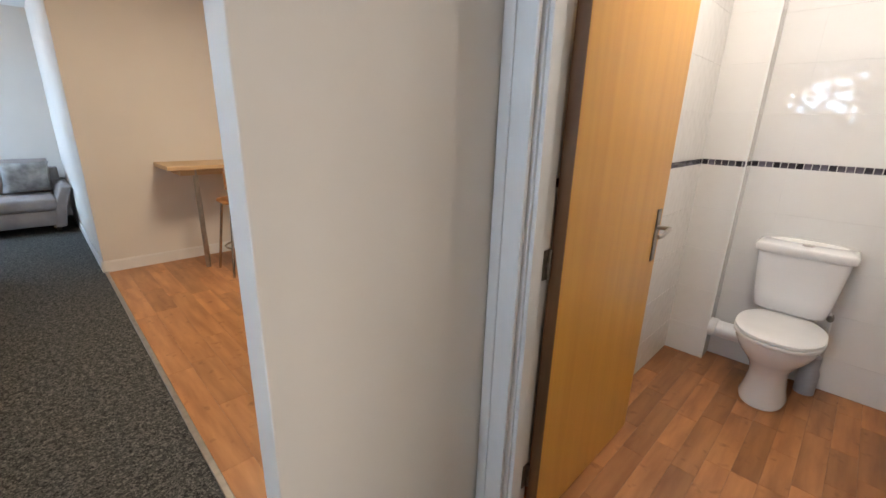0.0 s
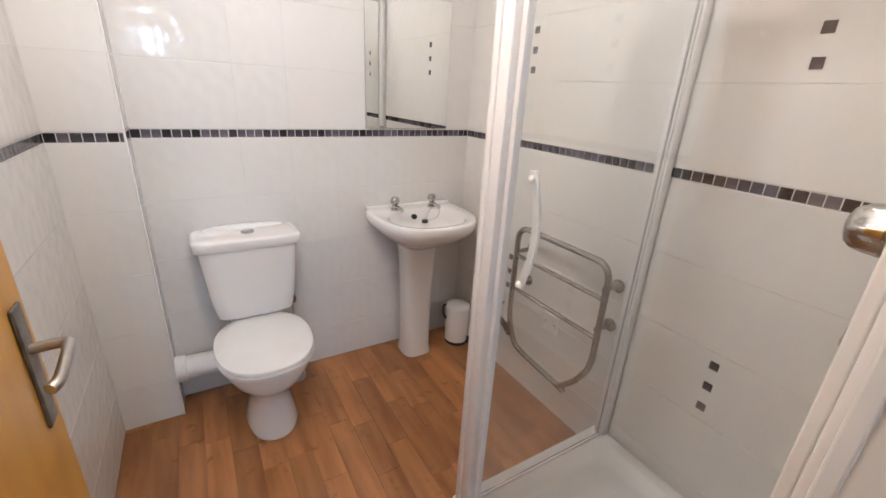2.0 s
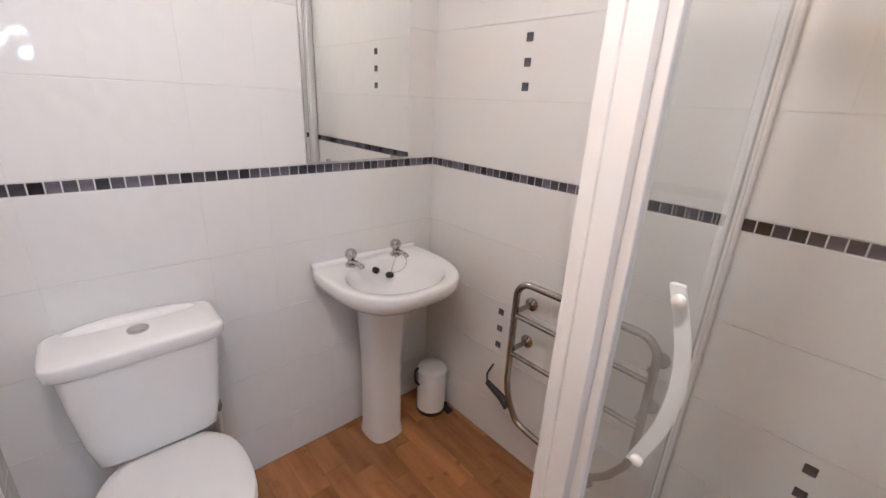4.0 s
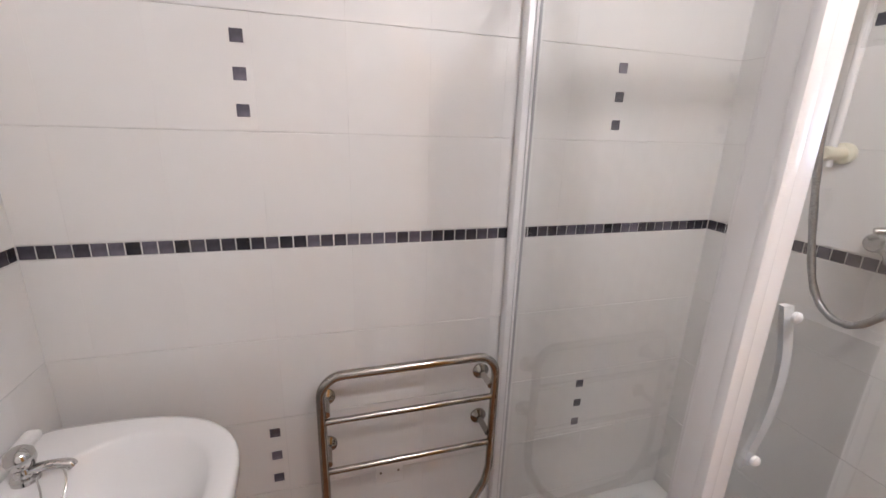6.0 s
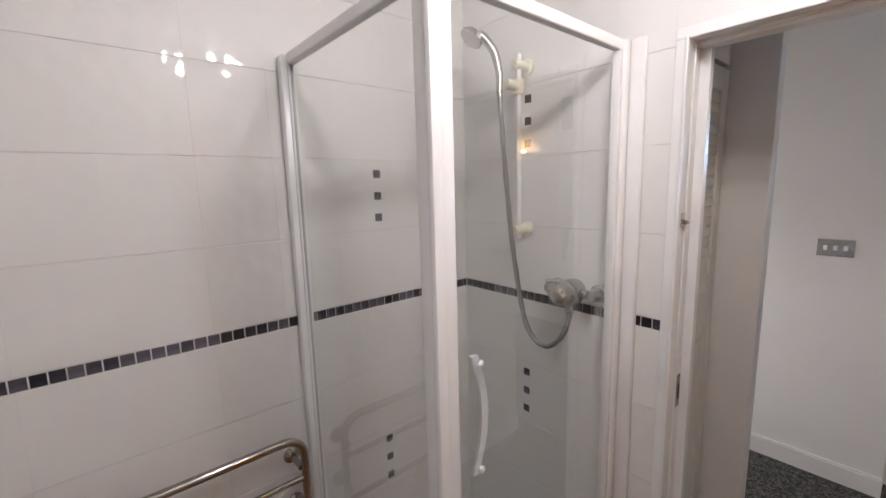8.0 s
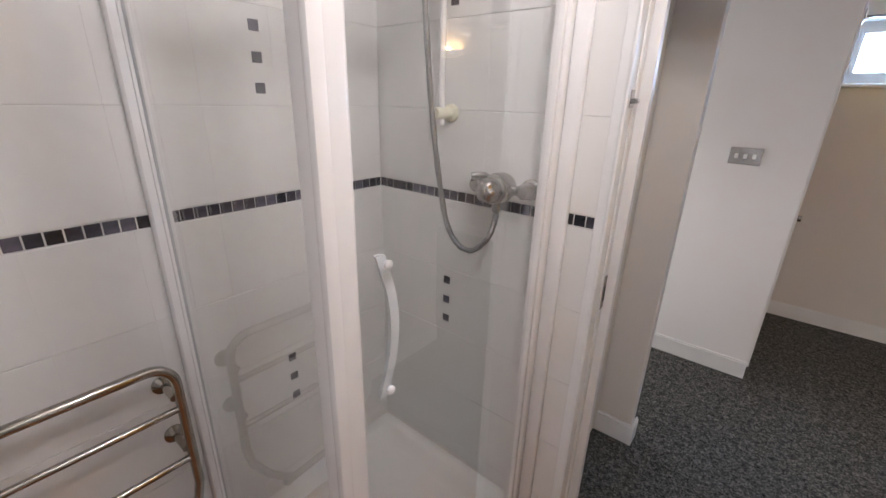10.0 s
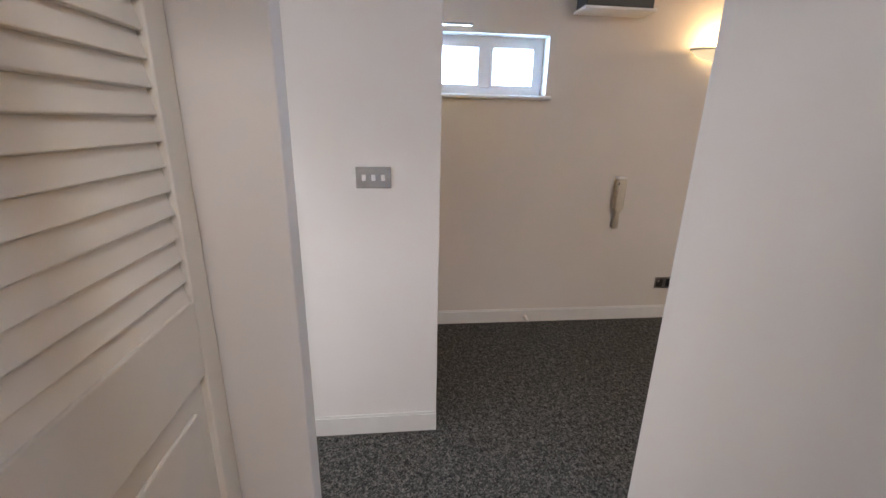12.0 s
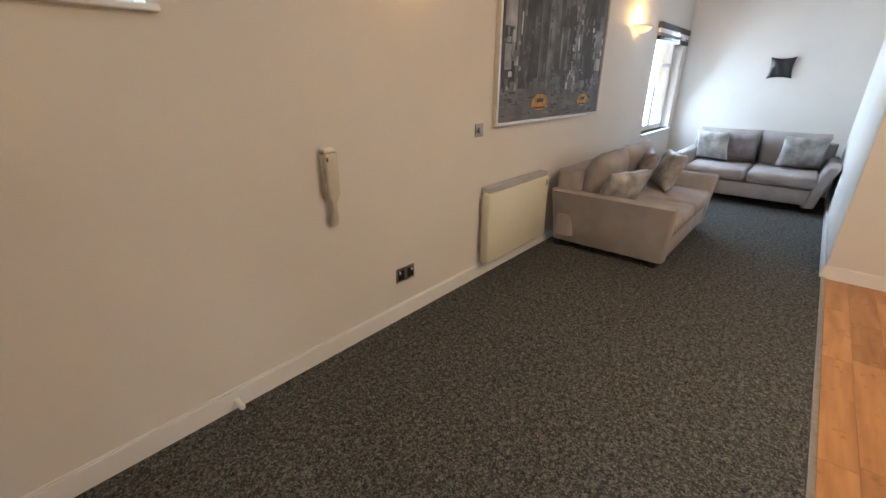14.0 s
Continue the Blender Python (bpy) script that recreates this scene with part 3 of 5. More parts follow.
def build_bin():
    x, y = -0.085, -0.155
    th = thing("pedal_bin", x, y, 0, "small white metal pedal bin standing beside the basin", "bin")
    part("body", lathe(bmesh.new(), [(0.066, 0.0), (0.07, 0.004), (0.07, 0.215), (0.068, 0.222)], (x, y, 0.0), n=32), FRAMEW, th, soft=40)
    part("base_ring", lathe(bmesh.new(), [(0.071, 0.0), (0.073, 0.003), (0.073, 0.016), (0.071, 0.018)], (x, y, 0), n=32), BLACK, th, "black plastic base ring", soft=40)
    part("lid", lathe(bmesh.new(), [(0.073, 0.220), (0.074, 0.226), (0.07, 0.238), (0.052, 0.248), (0.02, 0.252), (0.001, 0.252)], (x, y, 0), n=32), FRAMEW, th, "slightly domed white lid", soft=60)
    part("pedal", boxes((x + 0.02, x + 0.055, y - 0.105, y - 0.062, 0.012, 0.026), (x + 0.03, x + 0.045, y - 0.075, y - 0.055, 0.02, 0.05), bev=0.004), BLACK, th, "black foot pedal")
    bm = tube(bmesh.new(), smooth_path([(x - 0.072, y + 0.01, 0.16), (x - 0.09, y + 0.015, 0.19), (x - 0.088, y + 0.02, 0.235), (x - 0.065, y + 0.03, 0.24)]), 0.006)
    part("hinge_handle", bm, BLACK, th, "black wire hinge handle", soft=50)


build_bin()


def build_towel_rail():
    th = thing("towel_rail", -0.08, -0.84, 0.5, "chrome heated towel rail fixed to the tiled wall", "towel rail")
    x, y0, y1, z1, zc, z0 = -0.085, -0.597, -1.088, 0.85, 0.40, 0.245
    r = 0.06
    pts = [(x, -0.985, 0.232), (x, -0.955, 0.238), (x, y0 - 0.10, 0.262), (x, y0 - 0.045, 0.30), (x, y0 - 0.012, 0.37), (x, y0, 0.43)]
    arc = lambda cy, cz, a0, a1: [(x, cy + r * math.cos(radians(a0 + (a1 - a0) * k / 8)), cz + r * math.sin(radians(a0 + (a1 - a0) * k / 8))) for k in range(9)]
    path = [*smooth_path(pts, 4), (x, y0, z1 - r - 0.02), *arc(y0 - r, z1 - r, 0, 90), *arc(y1 + r, z1 - r, 90, 180), (x, y1, 0.46), (x, y1 + 0.012, 0.40), (x, y1 + 0.06, 0.315), (x, y1 + 0.11, 0.262), (x, y1 + 0.14, 0.236)]
    part("loop_frame", tube(bmesh.new(), path, 0.0125), RAILSTEEL, th, soft=60)
    for z in (0.714, 0.552):
        part("bar", tube(bmesh.new(), [(x, y0, z), (x, y1, z)], 0.009), RAILSTEEL, th, soft=60)
    for y, z in ((y0 - 0.012, 0.735), (y0 - 0.012, 0.575), (y1 + 0.012, 0.75), (y1 + 0.012, 0.585)):
        bm = lathe(bmesh.new(), [(0.026, -0.0005), (0.026, -0.006), (0.018, -0.012), (0.0095, -0.016), (0.0095, x)], (0, y, z), 'x', 20)
        part("wall_bracket", bm, RAILSTEEL, th, soft=40)
    bm = tube(bmesh.new(), [(x, y0 - 0.02, 0.31), (x + 0.002, y0 + 0.02, 0.33), (x + 0.004, y0 + 0.10, 0.355)], lambda t: 0.02 - 0.008 * t)
    part("heating_element", bm, BLACK, th, "black heating element cap", soft=50)
    part("cable", tube(bmesh.new(), smooth_path([(x + 0.004, y0 + 0.10, 0.355), (x + 0.03, y0 + 0.125, 0.37), (-0.003, y0 + 0.14, 0.385)]), 0.004), BLACK, th, soft=50)


build_towel_rail()
spur = tagged(part("fused_spur", boxes((-0.008, -0.0005, -0.83, -0.745, 0.395, 0.48), bev=0.002), PVC), "white fused spur plate on the tiles behind the towel rail", "socket")
for y in (-0.815, -0.76):
    part("screw", lathe(bmesh.new(), [(0.004, -0.008), (0.004, -0.0095)], (0, y, 0.437), 'x', 10), DARKSTEEL, spur)

# shower
TX, TY0, TY1 = -0.708, -1.874, -1.108
tray = thing("shower_tray", -0.35, -1.49, 0, "white acrylic shower tray with a raised rim", "shower tray")


def rect(x0, x1, y0, y1, z, r=0.03, n=6):
    pts = []
    for cx, cy, a0 in ((x1 - r, y1 - r, 0), (x0 + r, y1 - r, 90), (x0 + r, y0 + r, 180), (x1 - r, y0 + r, 270)):
        for k in range(n + 1):
            a = radians(a0 + 90 * k / n)
            pts.append((cx + r * math.cos(a), cy + r * math.sin(a), z))
    return pts


X0, X1, Y0, Y1 = TX, -0.0015, TY0 + 0.0015, TY1
loops = [rect(X0, X1, Y0, Y1, 0.0, 0.008), rect(X0, X1, Y0, Y1, 0.118, 0.008), rect(X0 + 0.004, X1, Y0, Y1 - 0.004, 0.126, 0.008), rect(X0 + 0.05, X1 - 0.035, Y0 + 0.035, Y1 - 0.05, 0.126, 0.05),
         rect(X0 + 0.06, X1 - 0.045, Y0 + 0.045, Y1 - 0.06, 0.120, 0.055), rect(X0 + 0.085, X1 - 0.07, Y0 + 0.07, Y1 - 0.085, 0.083, 0.07), rect(X0 + 0.11, X1 - 0.10, Y0 + 0.10, Y1 - 0.11, 0.078, 0.07)]
part("basin", loft(bmesh.new(), loops), ACRYL, tray, soft=50)
dr = part("drain", lathe(bmesh.new(), [(0.038, 0.0785), (0.038, 0.082), (0.028, 0.0825), (0.026, 0.080), (0.002, 0.080)], (-0.545, -1.32, 0), n=24), CHROME, tray, "chrome drain", soft=40)
part("drain_slot", boxes((-0.562, -0.528, -1.325, -1.315, 0.0802, 0.0812), (-0.55, -0.54, -1.337, -1.303, 0.0802, 0.0812)), HOLEDARK, dr)

enc = thing("shower_enclosure", -0.4, -1.45, 0.126, "white framed glass corner shower enclosure", "shower")
ZT = 1.985
GX, GY = -0.672, -1.158
part("corner_post", boxes((GX - 0.032, GX + 0.018, GY - 0.028, GY + 0.024, 0.127, ZT), (GX - 0.038, GX - 0.020, GY + 0.006, GY + 0.030, 0.127, ZT), bev=0.006), FRAMEW, enc, soft=40)
part("post_channel", boxes((GX + 0.018, GX + 0.030, GY - 0.012, GY + 0.012, 0.127, ZT), (GX - 0.012, GX + 0.012, GY - 0.044, GY - 0.028, 0.127, ZT), bev=0.002), FRAMEW, enc, "white metal glazing channel")
part("wall_profile", boxes((-0.040, -0.0008, GY - 0.02, GY + 0.030, 0.127, ZT), bev=0.011), FRAMEW, enc, soft=40)
part("pane_stile", boxes((-0.0475, -0.0405, GY - 0.012, GY + 0.012, 0.127, ZT - 0.03), bev=0.002), FRAMEW, enc)
part("wall_profile", boxes((GX - 0.022, GX + 0.022, TY0 + 0.0008, TY0 + 0.042, 0.127, ZT), bev=0.006), FRAMEW, enc, soft=40)
part("wall_cover_strip", boxes((GX - 0.064, GX - 0.0225, TY0 + 0.0008, TY0 + 0.024, 0.127, ZT), bev=0.006), FRAMEW, enc, soft=40)
part("pane_stile", boxes((GX - 0.014, GX + 0.014, TY0 + 0.0425, TY0 + 0.06, 0.127, ZT - 0.03), bev=0.003), FRAMEW, enc)
part("top_rail", boxes((GX + 0.03, -0.045, GY - 0.014, GY + 0.014, ZT - 0.03, ZT), bev=0.004), FRAMEW, enc)
part("top_rail", boxes((GX - 0.014, GX + 0.014, TY0 + 0.042, GY - 0.044, ZT - 0.03, ZT), bev=0.004), FRAMEW, enc)
part("bottom_rail", boxes((GX + 0.03, -0.048, GY - 0.008, GY + 0.008, 0.127, 0.139), bev=0.003), FRAMEW, enc)
part("bottom_rail", boxes((GX - 0.010, GX + 0.010, TY0 + 0.06, GY - 0.044, 0.127, 0.141), bev=0.003), FRAMEW, enc)
for bx in ((GX + 0.024, -0.04, GY - 0.003, GY + 0.003, 0.142, ZT - 0.02), (GX - 0.003, GX + 0.003, TY0 + 0.05, GY - 0.036, 0.139, ZT - 0.02)):
    g = part("glass_pane", boxes(bx), GLASS, enc, "clear glass pane")
    g.visible_shadow = False
part("seal", boxes((-0.0505, -0.0478, GY - 0.005, GY + 0.005, 0.145, ZT - 0.03)), GREYPVC, enc, "grey rubber seal")
# bowed white handle with two fixing knobs
hp = smooth_path([(GX, -1.260, 1.24), (GX, -1.268, 1.215), (GX, -1.284, 1.16), (GX, -1.290, 1.10), (GX, -1.284, 1.04), (GX, -1.268, 0.985), (GX, -1.260, 0.96)], 6)
bm = bmesh.new()
loft(bm, [[(p.x + dx, p.y + dy, p.z) for dx, dy in ((0.004, -0.010), (0.014, -0.007), (0.014, 0.007), (0.004, 0.010))] for p in hp])
hd = part("handle", bm, PVC, enc, "bowed white plastic handle", soft=50)
for z in (1.225, 0.975):
    part("knob", lathe(bmesh.new(), [(0.003, -0.003), (0.008, -0.005), (0.0085, -0.010), (0.005, -0.013), (0.001, -0.0135)], (GX, -1.268, z), 'x', 16), PVC, hd, soft=50)

mix = thing("shower_mixer", -0.54, -1.80, 1.245, "chrome concentric shower mixer valve on the tiled wall", "shower mixer")
MX, MZ = -0.535, 1.250
part("body", lathe(bmesh.new(), [(0.030, -1.862), (0.040, -1.858), (0.043, -1.845), (0.043, -1.812), (0.040, -1.806)], (MX, 0, MZ), 'y', 32), CHROME, mix, soft=40)
part("collar", lathe(bmesh.new(), [(0.036, -1.8055), (0.041, -1.803), (0.041, -1.795), (0.036, -1.792)], (MX, 0, MZ), 'y', 32), STEEL, mix, "brushed collar ring", soft=40)


def lobed(y, r, depth):
    """A round grip with shallow finger scallops."""
    return [(MX + (r - depth * (0.5 - 0.5 * math.cos(6 * a))) * math.cos(a), y, MZ + (r - depth * (0.5 - 0.5 * math.cos(6 * a))) * math.sin(a)) for a in (2 * math.pi * k / 48 for k in range(48))]


part("temperature_knob", loft(bmesh.new(), [lobed(y, r, d) for y, r, d in ((-1.7915, 0.034, 0.0), (-1.788, 0.037, 0.003), (-1.772, 0.036, 0.006), (-1.758, 0.033, 0.006), (-1.749, 0.026, 0.004), (-1.745, 0.017, 0.0), (-1.744, 0.006, 0.0))]), CHROME, mix, soft=35)
part("flow_lever", tube(bmesh.new(), smooth_path([(MX + 0.02, -1.80, MZ + 0.030), (MX + 0.042, -1.79, MZ + 0.036), (MX + 0.058, -1.775, MZ + 0.034)]), lambda t: 0.010 - 0.002 * t), CHROME, mix, soft=50)
for sx in (-1, 1):
    part("side_arm", tube(bmesh.new(), smooth_path([(MX + sx * 0.035, -1.838, MZ), (MX + sx * 0.055, -1.836, MZ - 0.001), (MX + sx * 0.078, -1.838, MZ)]), lambda t: 0.017 - 0.003 * math.sin(math.pi * t)), CHROME, mix, soft=50)
    part("wall_flange", lathe(bmesh.new(), [(0.030, -1.8735), (0.030, -1.866), (0.022, -1.860), (0.021, -1.825), (0.017, -1.819), (0.002, -1.818)], (MX + sx * 0.078, 0, MZ), 'y', 24), CHROME, mix, soft=40)
part("outlet", lathe(bmesh.new(), [(0.013, MZ - 0.066), (0.014, MZ - 0.055), (0.012, MZ - 0.036)], (MX, -1.825, 0), n=18), CHROME, mix, soft=40)

rs = thing("shower_riser", -0.325, -1.85, 1.7, "shower riser rail with ivory brackets and hand shower", "shower")
part("rail", tube(bmesh.new(), [(-0.326, -1.822, 1.41), (-0.326, -1.822, 2.03)], 0.0095), FRAMEW, rs, "white riser tube", soft=60)
for z in (1.442, 1.995):
    bm = lathe(bmesh.new(), [(0.026, -1.8735), (0.026, -1.862), (0.018, -1.855), (0.017, -1.80), (0.014, -1.795), (0.001, -1.794)], (-0.326, 0, z), 'y', 20)
    part("bracket", bm, IVORY, rs, "yellowed ivory plastic bracket", soft=40)
sl = lathe(bmesh.new(), [(0.018, 1.90), (0.020, 1.905), (0.020, 1.945), (0.018, 1.95)], (-0.326, -1.822, 0), n=18)
tube(sl, [(-0.326, -1.82, 1.925), (-0.318, -1.765, 1.93)], 0.017)
part("slider", sl, IVORY, rs, "yellowed ivory sliding holder", soft=40)
wand = tube(bmesh.new(), smooth_path([(-0.308, -1.745, 1.90), (-0.305, -1.748, 1.96), (-0.292, -1.738, 2.03), (-0.268, -1.715, 2.075), (-0.255, -1.70, 2.085)]), lambda t: 0.011 + 0.006 * t)
head = part("hand_shower", wand, STEEL, rs, "grey hand shower", soft=60)
bm = lathe(bmesh.new(), [(0.012, 0.02), (0.030, 0.008), (0.040, -0.006), (0.040, -0.014), (0.034, -0.018), (0.001, -0.018)], (0, 0, 0), n=24)
bm.transform(Matrix.Translation((-0.246, -1.688, 2.082)) @ Euler((radians(38), radians(-18), 0)).to_matrix().to_4x4())
part("spray_head", bm, CHROME, head, soft=50)
hose = smooth_path([(-0.308, -1.745, 1.90), (-0.312, -1.752, 1.80), (-0.322, -1.770, 1.55), (-0.345, -1.775, 1.35), (-0.388, -1.775, 1.15), (-0.432, -1.778, 1.075), (-0.485, -1.784, 1.062), (-0.528, -1.795, 1.105), (-0.535, -1.818, 1.15), (-0.535, -1.825, 1.186)], 14)
part("hose", tube(bmesh.new(), hose, lambda t: 0.0085 + 0.0008 * math.sin(t * 900)), HOSE, rs, "ribbed metal shower hose", soft=60)

cl = thing("ceiling_light", -1.21, -1.3, 2.39, "white ceiling light with two lit spot heads", "ceiling light")
part("bar", boxes((-1.27, -1.15, -1.35, -1.0, ZC - 0.022, ZC), bev=0.006), FRAMEW, cl)
for lx, ly in SPOTS:
    sp_ = part("spot_head", lathe(bmesh.new(), [(0.014, ZC - 0.022), (0.014, ZC - 0.028), (0.042, ZC - 0.034), (0.046, ZC - 0.062), (0.042, ZC - 0.064)], (lx, ly, 0), n=24), CHROME, cl, soft=40)
    part("bulb", lathe(bmesh.new(), [(0.040, ZC - 0.0645), (0.030, ZC - 0.070), (0.001, ZC - 0.072)], (lx, ly, 0), n=20), OPAL, sp_, "lit bulb face", soft=60)

# ---- hall ----


def build_louvre_door():
    th = thing("closet_door", -0.71, -2.28, 0.01, "cream painted louvred closet door, closed", "door")
    x0, x1, ya, yb = -0.735, -0.705, -2.552, -2.002
    for y in (ya, yb - 0.06):
        part("stile", boxes((x0, x1, y, y + 0.06, 0.012, 2.0), bev=0.003), LOUVRE, th)
    for z0, z1 in ((0.012, 0.14), (1.02, 1.165), (1.92, 2.0)):
        part("rail", boxes((x0, x1, ya + 0.06, yb - 0.06, z0, z1), bev=0.003), LOUVRE, th)
    slat = None
    for z0, z1 in ((1.165, 1.92),):
        k = int((z1 - z0) / 0.0375)
        for i in range(k):
            z = z0 + (i + 0.5) * (z1 - z0) / k
            if slat is None:
                bm = boxes((-0.005, 0.005, -0.214, 0.214, -0.0245, 0.0245), bev=0.002)
                slat = part("slat", bm, LOUVRE)
                me = slat.data
                bpy.data.objects.remove(slat)
                slat = me
            ob = new("slat", slat)
            ob.matrix_basis = pose((x0 + x1) / 2, (ya + yb) / 2, z, 0, 15, 0)
            ob.parent, ob.matrix_parent_inverse = th, th.matrix_basis.inverted()
    part("lower_panel", boxes((x0 + 0.012, x1 - 0.006, ya + 0.06, yb - 0.06, 0.14, 1.02)), LOUVRE, th)
    part("raised_field", boxes((x0 + 0.004, x0 + 0.0119, ya + 0.10, yb - 0.10, 0.19, 0.97), bev=0.0035), LOUVRE, th)
    part("side_panel", boxes((x1 + 0.002, x1 + 0.006, ya, yb, 0.012, 2.0)), LOUVRE, th)


build_louvre_door()


def plate_switch(name, label, cx, cy, cz, w, facing, gangs, metal, rocker, h=0.086):
    th = thing(name, cx, cy, cz, label, "light switch")
    s = facing
    y0, y1 = sorted((cy, cy + s * 0.006))
    part("plate", boxes((cx - w / 2, cx + w / 2, y0, y1, cz - h / 2, cz + h / 2), bev=0.0025), metal, th)
    for g in range(gangs):
        gx = cx + (g - (gangs - 1) / 2) * w / (gangs + 0.7)
        ya, yb = sorted((cy + s * 0.006, cy + s * 0.010))
        part("rocker", boxes((gx - 0.008, gx + 0.008, ya, yb, cz - 0.012, cz + 0.012), bev=0.002), rocker, th)
    for sx in (-1, 1):
        part("screw", lathe(bmesh.new(), [(0.0035, cy + s * 0.006), (0.0035, cy + s * 0.0072)], (cx + sx * (w / 2 - 0.009), 0, cz), 'y', 8), STEEL, th)
    return th


plate_switch("light_switch", "brushed steel triple light switch on the white wall", -0.982, YW, 1.24, 0.142, 1, 3, SATIN, PVC)
plate_switch("light_switch", "dark metal double light switch beside the bathroom door", -0.738, -1.995, 1.138, 0.088, -1, 2, DARKSTEEL, PVC)

# entrance door, its chain and closer
ed = thing("entrance_door", -1.25, -4.1, 0, "closed orange-brown wooden entrance door with a chain", "door")
part("leaf", boxes((-1.262, -1.215, -4.535, -3.705, 0.006, 2.035), bev=0.002), DOORWOOD, ed)
for a, b, c, d in ((-4.575, -4.535, 0, 2.08), (-3.70, -3.655, 0, 2.08)):
    part("frame_post", boxes((-1.268, -1.10, a, b, c, d), bev=0.003), GLOSS, ed)
part("frame_head", boxes((-1.268, -1.10, -4.535, -3.70, 2.04, 2.08), bev=0.003), GLOSS, ed)
for z in (0.28, 0.97):
    part("edge_plate", boxes((-1.2655, -1.262, -4.53, -4.505, z - 0.05, z + 0.05), bev=0.001), DARKSTEEL, ed)
lk = part("latch", boxes((-1.292, -1.262, -4.37, -4.27, 0.775, 0.835), bev=0.005), CHROME, ed, "chrome night latch")
part("latch_knob", lathe(bmesh.new(), [(0.013, -1.292), (0.021, -1.302), (0.019, -1.318), (0.001, -1.321)], (0, -4.31, 0.805), 'x', 16), CHROME, lk, soft=40)
ch = part("chain_plate", boxes((-1.270, -1.262, -4.27, -4.15, 0.945, 0.972), bev=0.002), CHROME, ed, "chrome chain slide")
bm = bmesh.new()
for i in range(22):
    t = i / 21
    c = Vector((-1.276 - 0.006 * math.sin(math.pi * t), -4.20 - 0.06 * t, 0.955 - 0.33 * t))
    m = Matrix.Translation(c) @ Euler((0.2, 0, (i % 2) * 1.57)).to_matrix().to_4x4()
    tube(bm, [m @ Vector((0.006 * math.cos(a), 0, 0.011 * math.sin(a))) for a in (k * math.pi / 4 for k in range(8))], 0.0018, 5, True)
part("chain", bm, CHROME, ch, "hanging chrome door chain")
cz = part("closer_body", boxes((-1.30, -1.262, -4.35, -4.12, 1.925, 1.98), bev=0.006), STEEL, ed, "silver door closer")
part("closer_arm", boxes((-1.47, -1.28, -4.16, -4.135, 1.935, 1.947), bev=0.003), CHROME, cz)

cu = thing("consumer_unit", -2.4, -4.55, 2.13, "wall-mounted fuse box with a dark front and white tray", "fuse box")
part("case", boxes((-2.62, -2.20, YI, -4.46, 2.135, 2.45), bev=0.006), BLACK, cu)
part("tray", boxes((-2.635, -2.185, YI, -4.445, 2.118, 2.134), bev=0.004), PVC, cu, "white plastic bottom tray")

ph = thing("intercom_handset", -2.645, -4.57, 0.9, "cream plastic door-entry handset on the wall", "intercom")
PHX = -2.645
AGED = mat("aged_cream_plastic", (0.60, 0.55, 0.45), 0.45, vary=0.1, scale=20)
part("base", boxes((PHX - 0.034, PHX + 0.034, YI, YI + 0.026, 0.885, 1.085), bev=0.008), AGED, ph, soft=40)


def grip(rows):
    """A rounded bar along z, given as (z, half width, y, depth)."""
    return loft(bmesh.new(), [[(PHX - 0.004 + w * math.copysign(abs(math.cos(a)) ** 0.6, math.cos(a)), YI + y + d * (0.5 + 0.5 * math.copysign(abs(math.sin(a)) ** 0.6, math.sin(a))), z) for a in (2 * math.pi * k / 20 for k in range(20))] for z, w, y, d in rows])


rows = [(0.738, 0.016, 0.004, 0.026), (0.745, 0.022, 0.003, 0.032), (0.775, 0.023, 0.006, 0.034), (0.815, 0.016, 0.014, 0.030), (0.858, 0.014, 0.022, 0.026), (0.880, 0.026, 0.027, 0.024), (0.895, 0.034, 0.027, 0.026), (0.99, 0.033, 0.027, 0.028), (1.085, 0.034, 0.027, 0.030), (1.097, 0.030, 0.028, 0.024)]
part("handset", grip(rows), AGED, ph, "slim cream handset", soft=60)
part("cradle_top", boxes((PHX - 0.032, PHX + 0.030, YI, YI + 0.05, 1.0985, 1.118), bev=0.008), PVC, ph, "white cradle cap", soft=40)
part("hook_switch", boxes((PHX + 0.020, PHX + 0.028, YI + 0.056, YI + 0.060, 1.06, 1.078), bev=0.001), BLACK, ph)

sk = thing("wall_socket", -3.133, YI, 0.30, "steel double wall socket above the skirting", "socket")
part("plate", boxes((-3.208, -3.058, YI, YI + 0.008, 0.25, 0.342), bev=0.0025), STEEL, sk)
for sx in (-3.172, -3.094):
    part("insert", boxes((sx - 0.026, sx + 0.026, YI + 0.008, YI + 0.0095, 0.262, 0.325), bev=0.001), BLACK, sk, "black socket insert")
    part("rocker", boxes((sx + (0.004 if sx > -3.13 else -0.018), sx + (0.018 if sx > -3.13 else -0.004), YI + 0.0095, YI + 0.0125, 0.302, 0.322), bev=0.001), PVC, sk)
    for dx, dz in ((-0.010, 0.275), (0.010, 0.275), (0, 0.292)):
        part("pin_hole", boxes((sx + dx - 0.003, sx + dx + 0.003, YI + 0.0096, YI + 0.0102, dz - 0.004, dz + 0.004)), HOLEDARK, sk)
dm = thing("dimmer", -3.853, YI, 1.10, "small grey dimmer plate on the wall", "dimmer")
part("plate", boxes((-3.896, -3.81, YI, YI + 0.008, 1.057, 1.143), bev=0.003), STEEL, dm)
part("knob", lathe(bmesh.new(), [(0.018, YI + 0.008), (0.017, YI + 0.022), (0.001, YI + 0.023)], (-3.853, 0, 1.10), 'y', 20), STEEL, dm, soft=40)
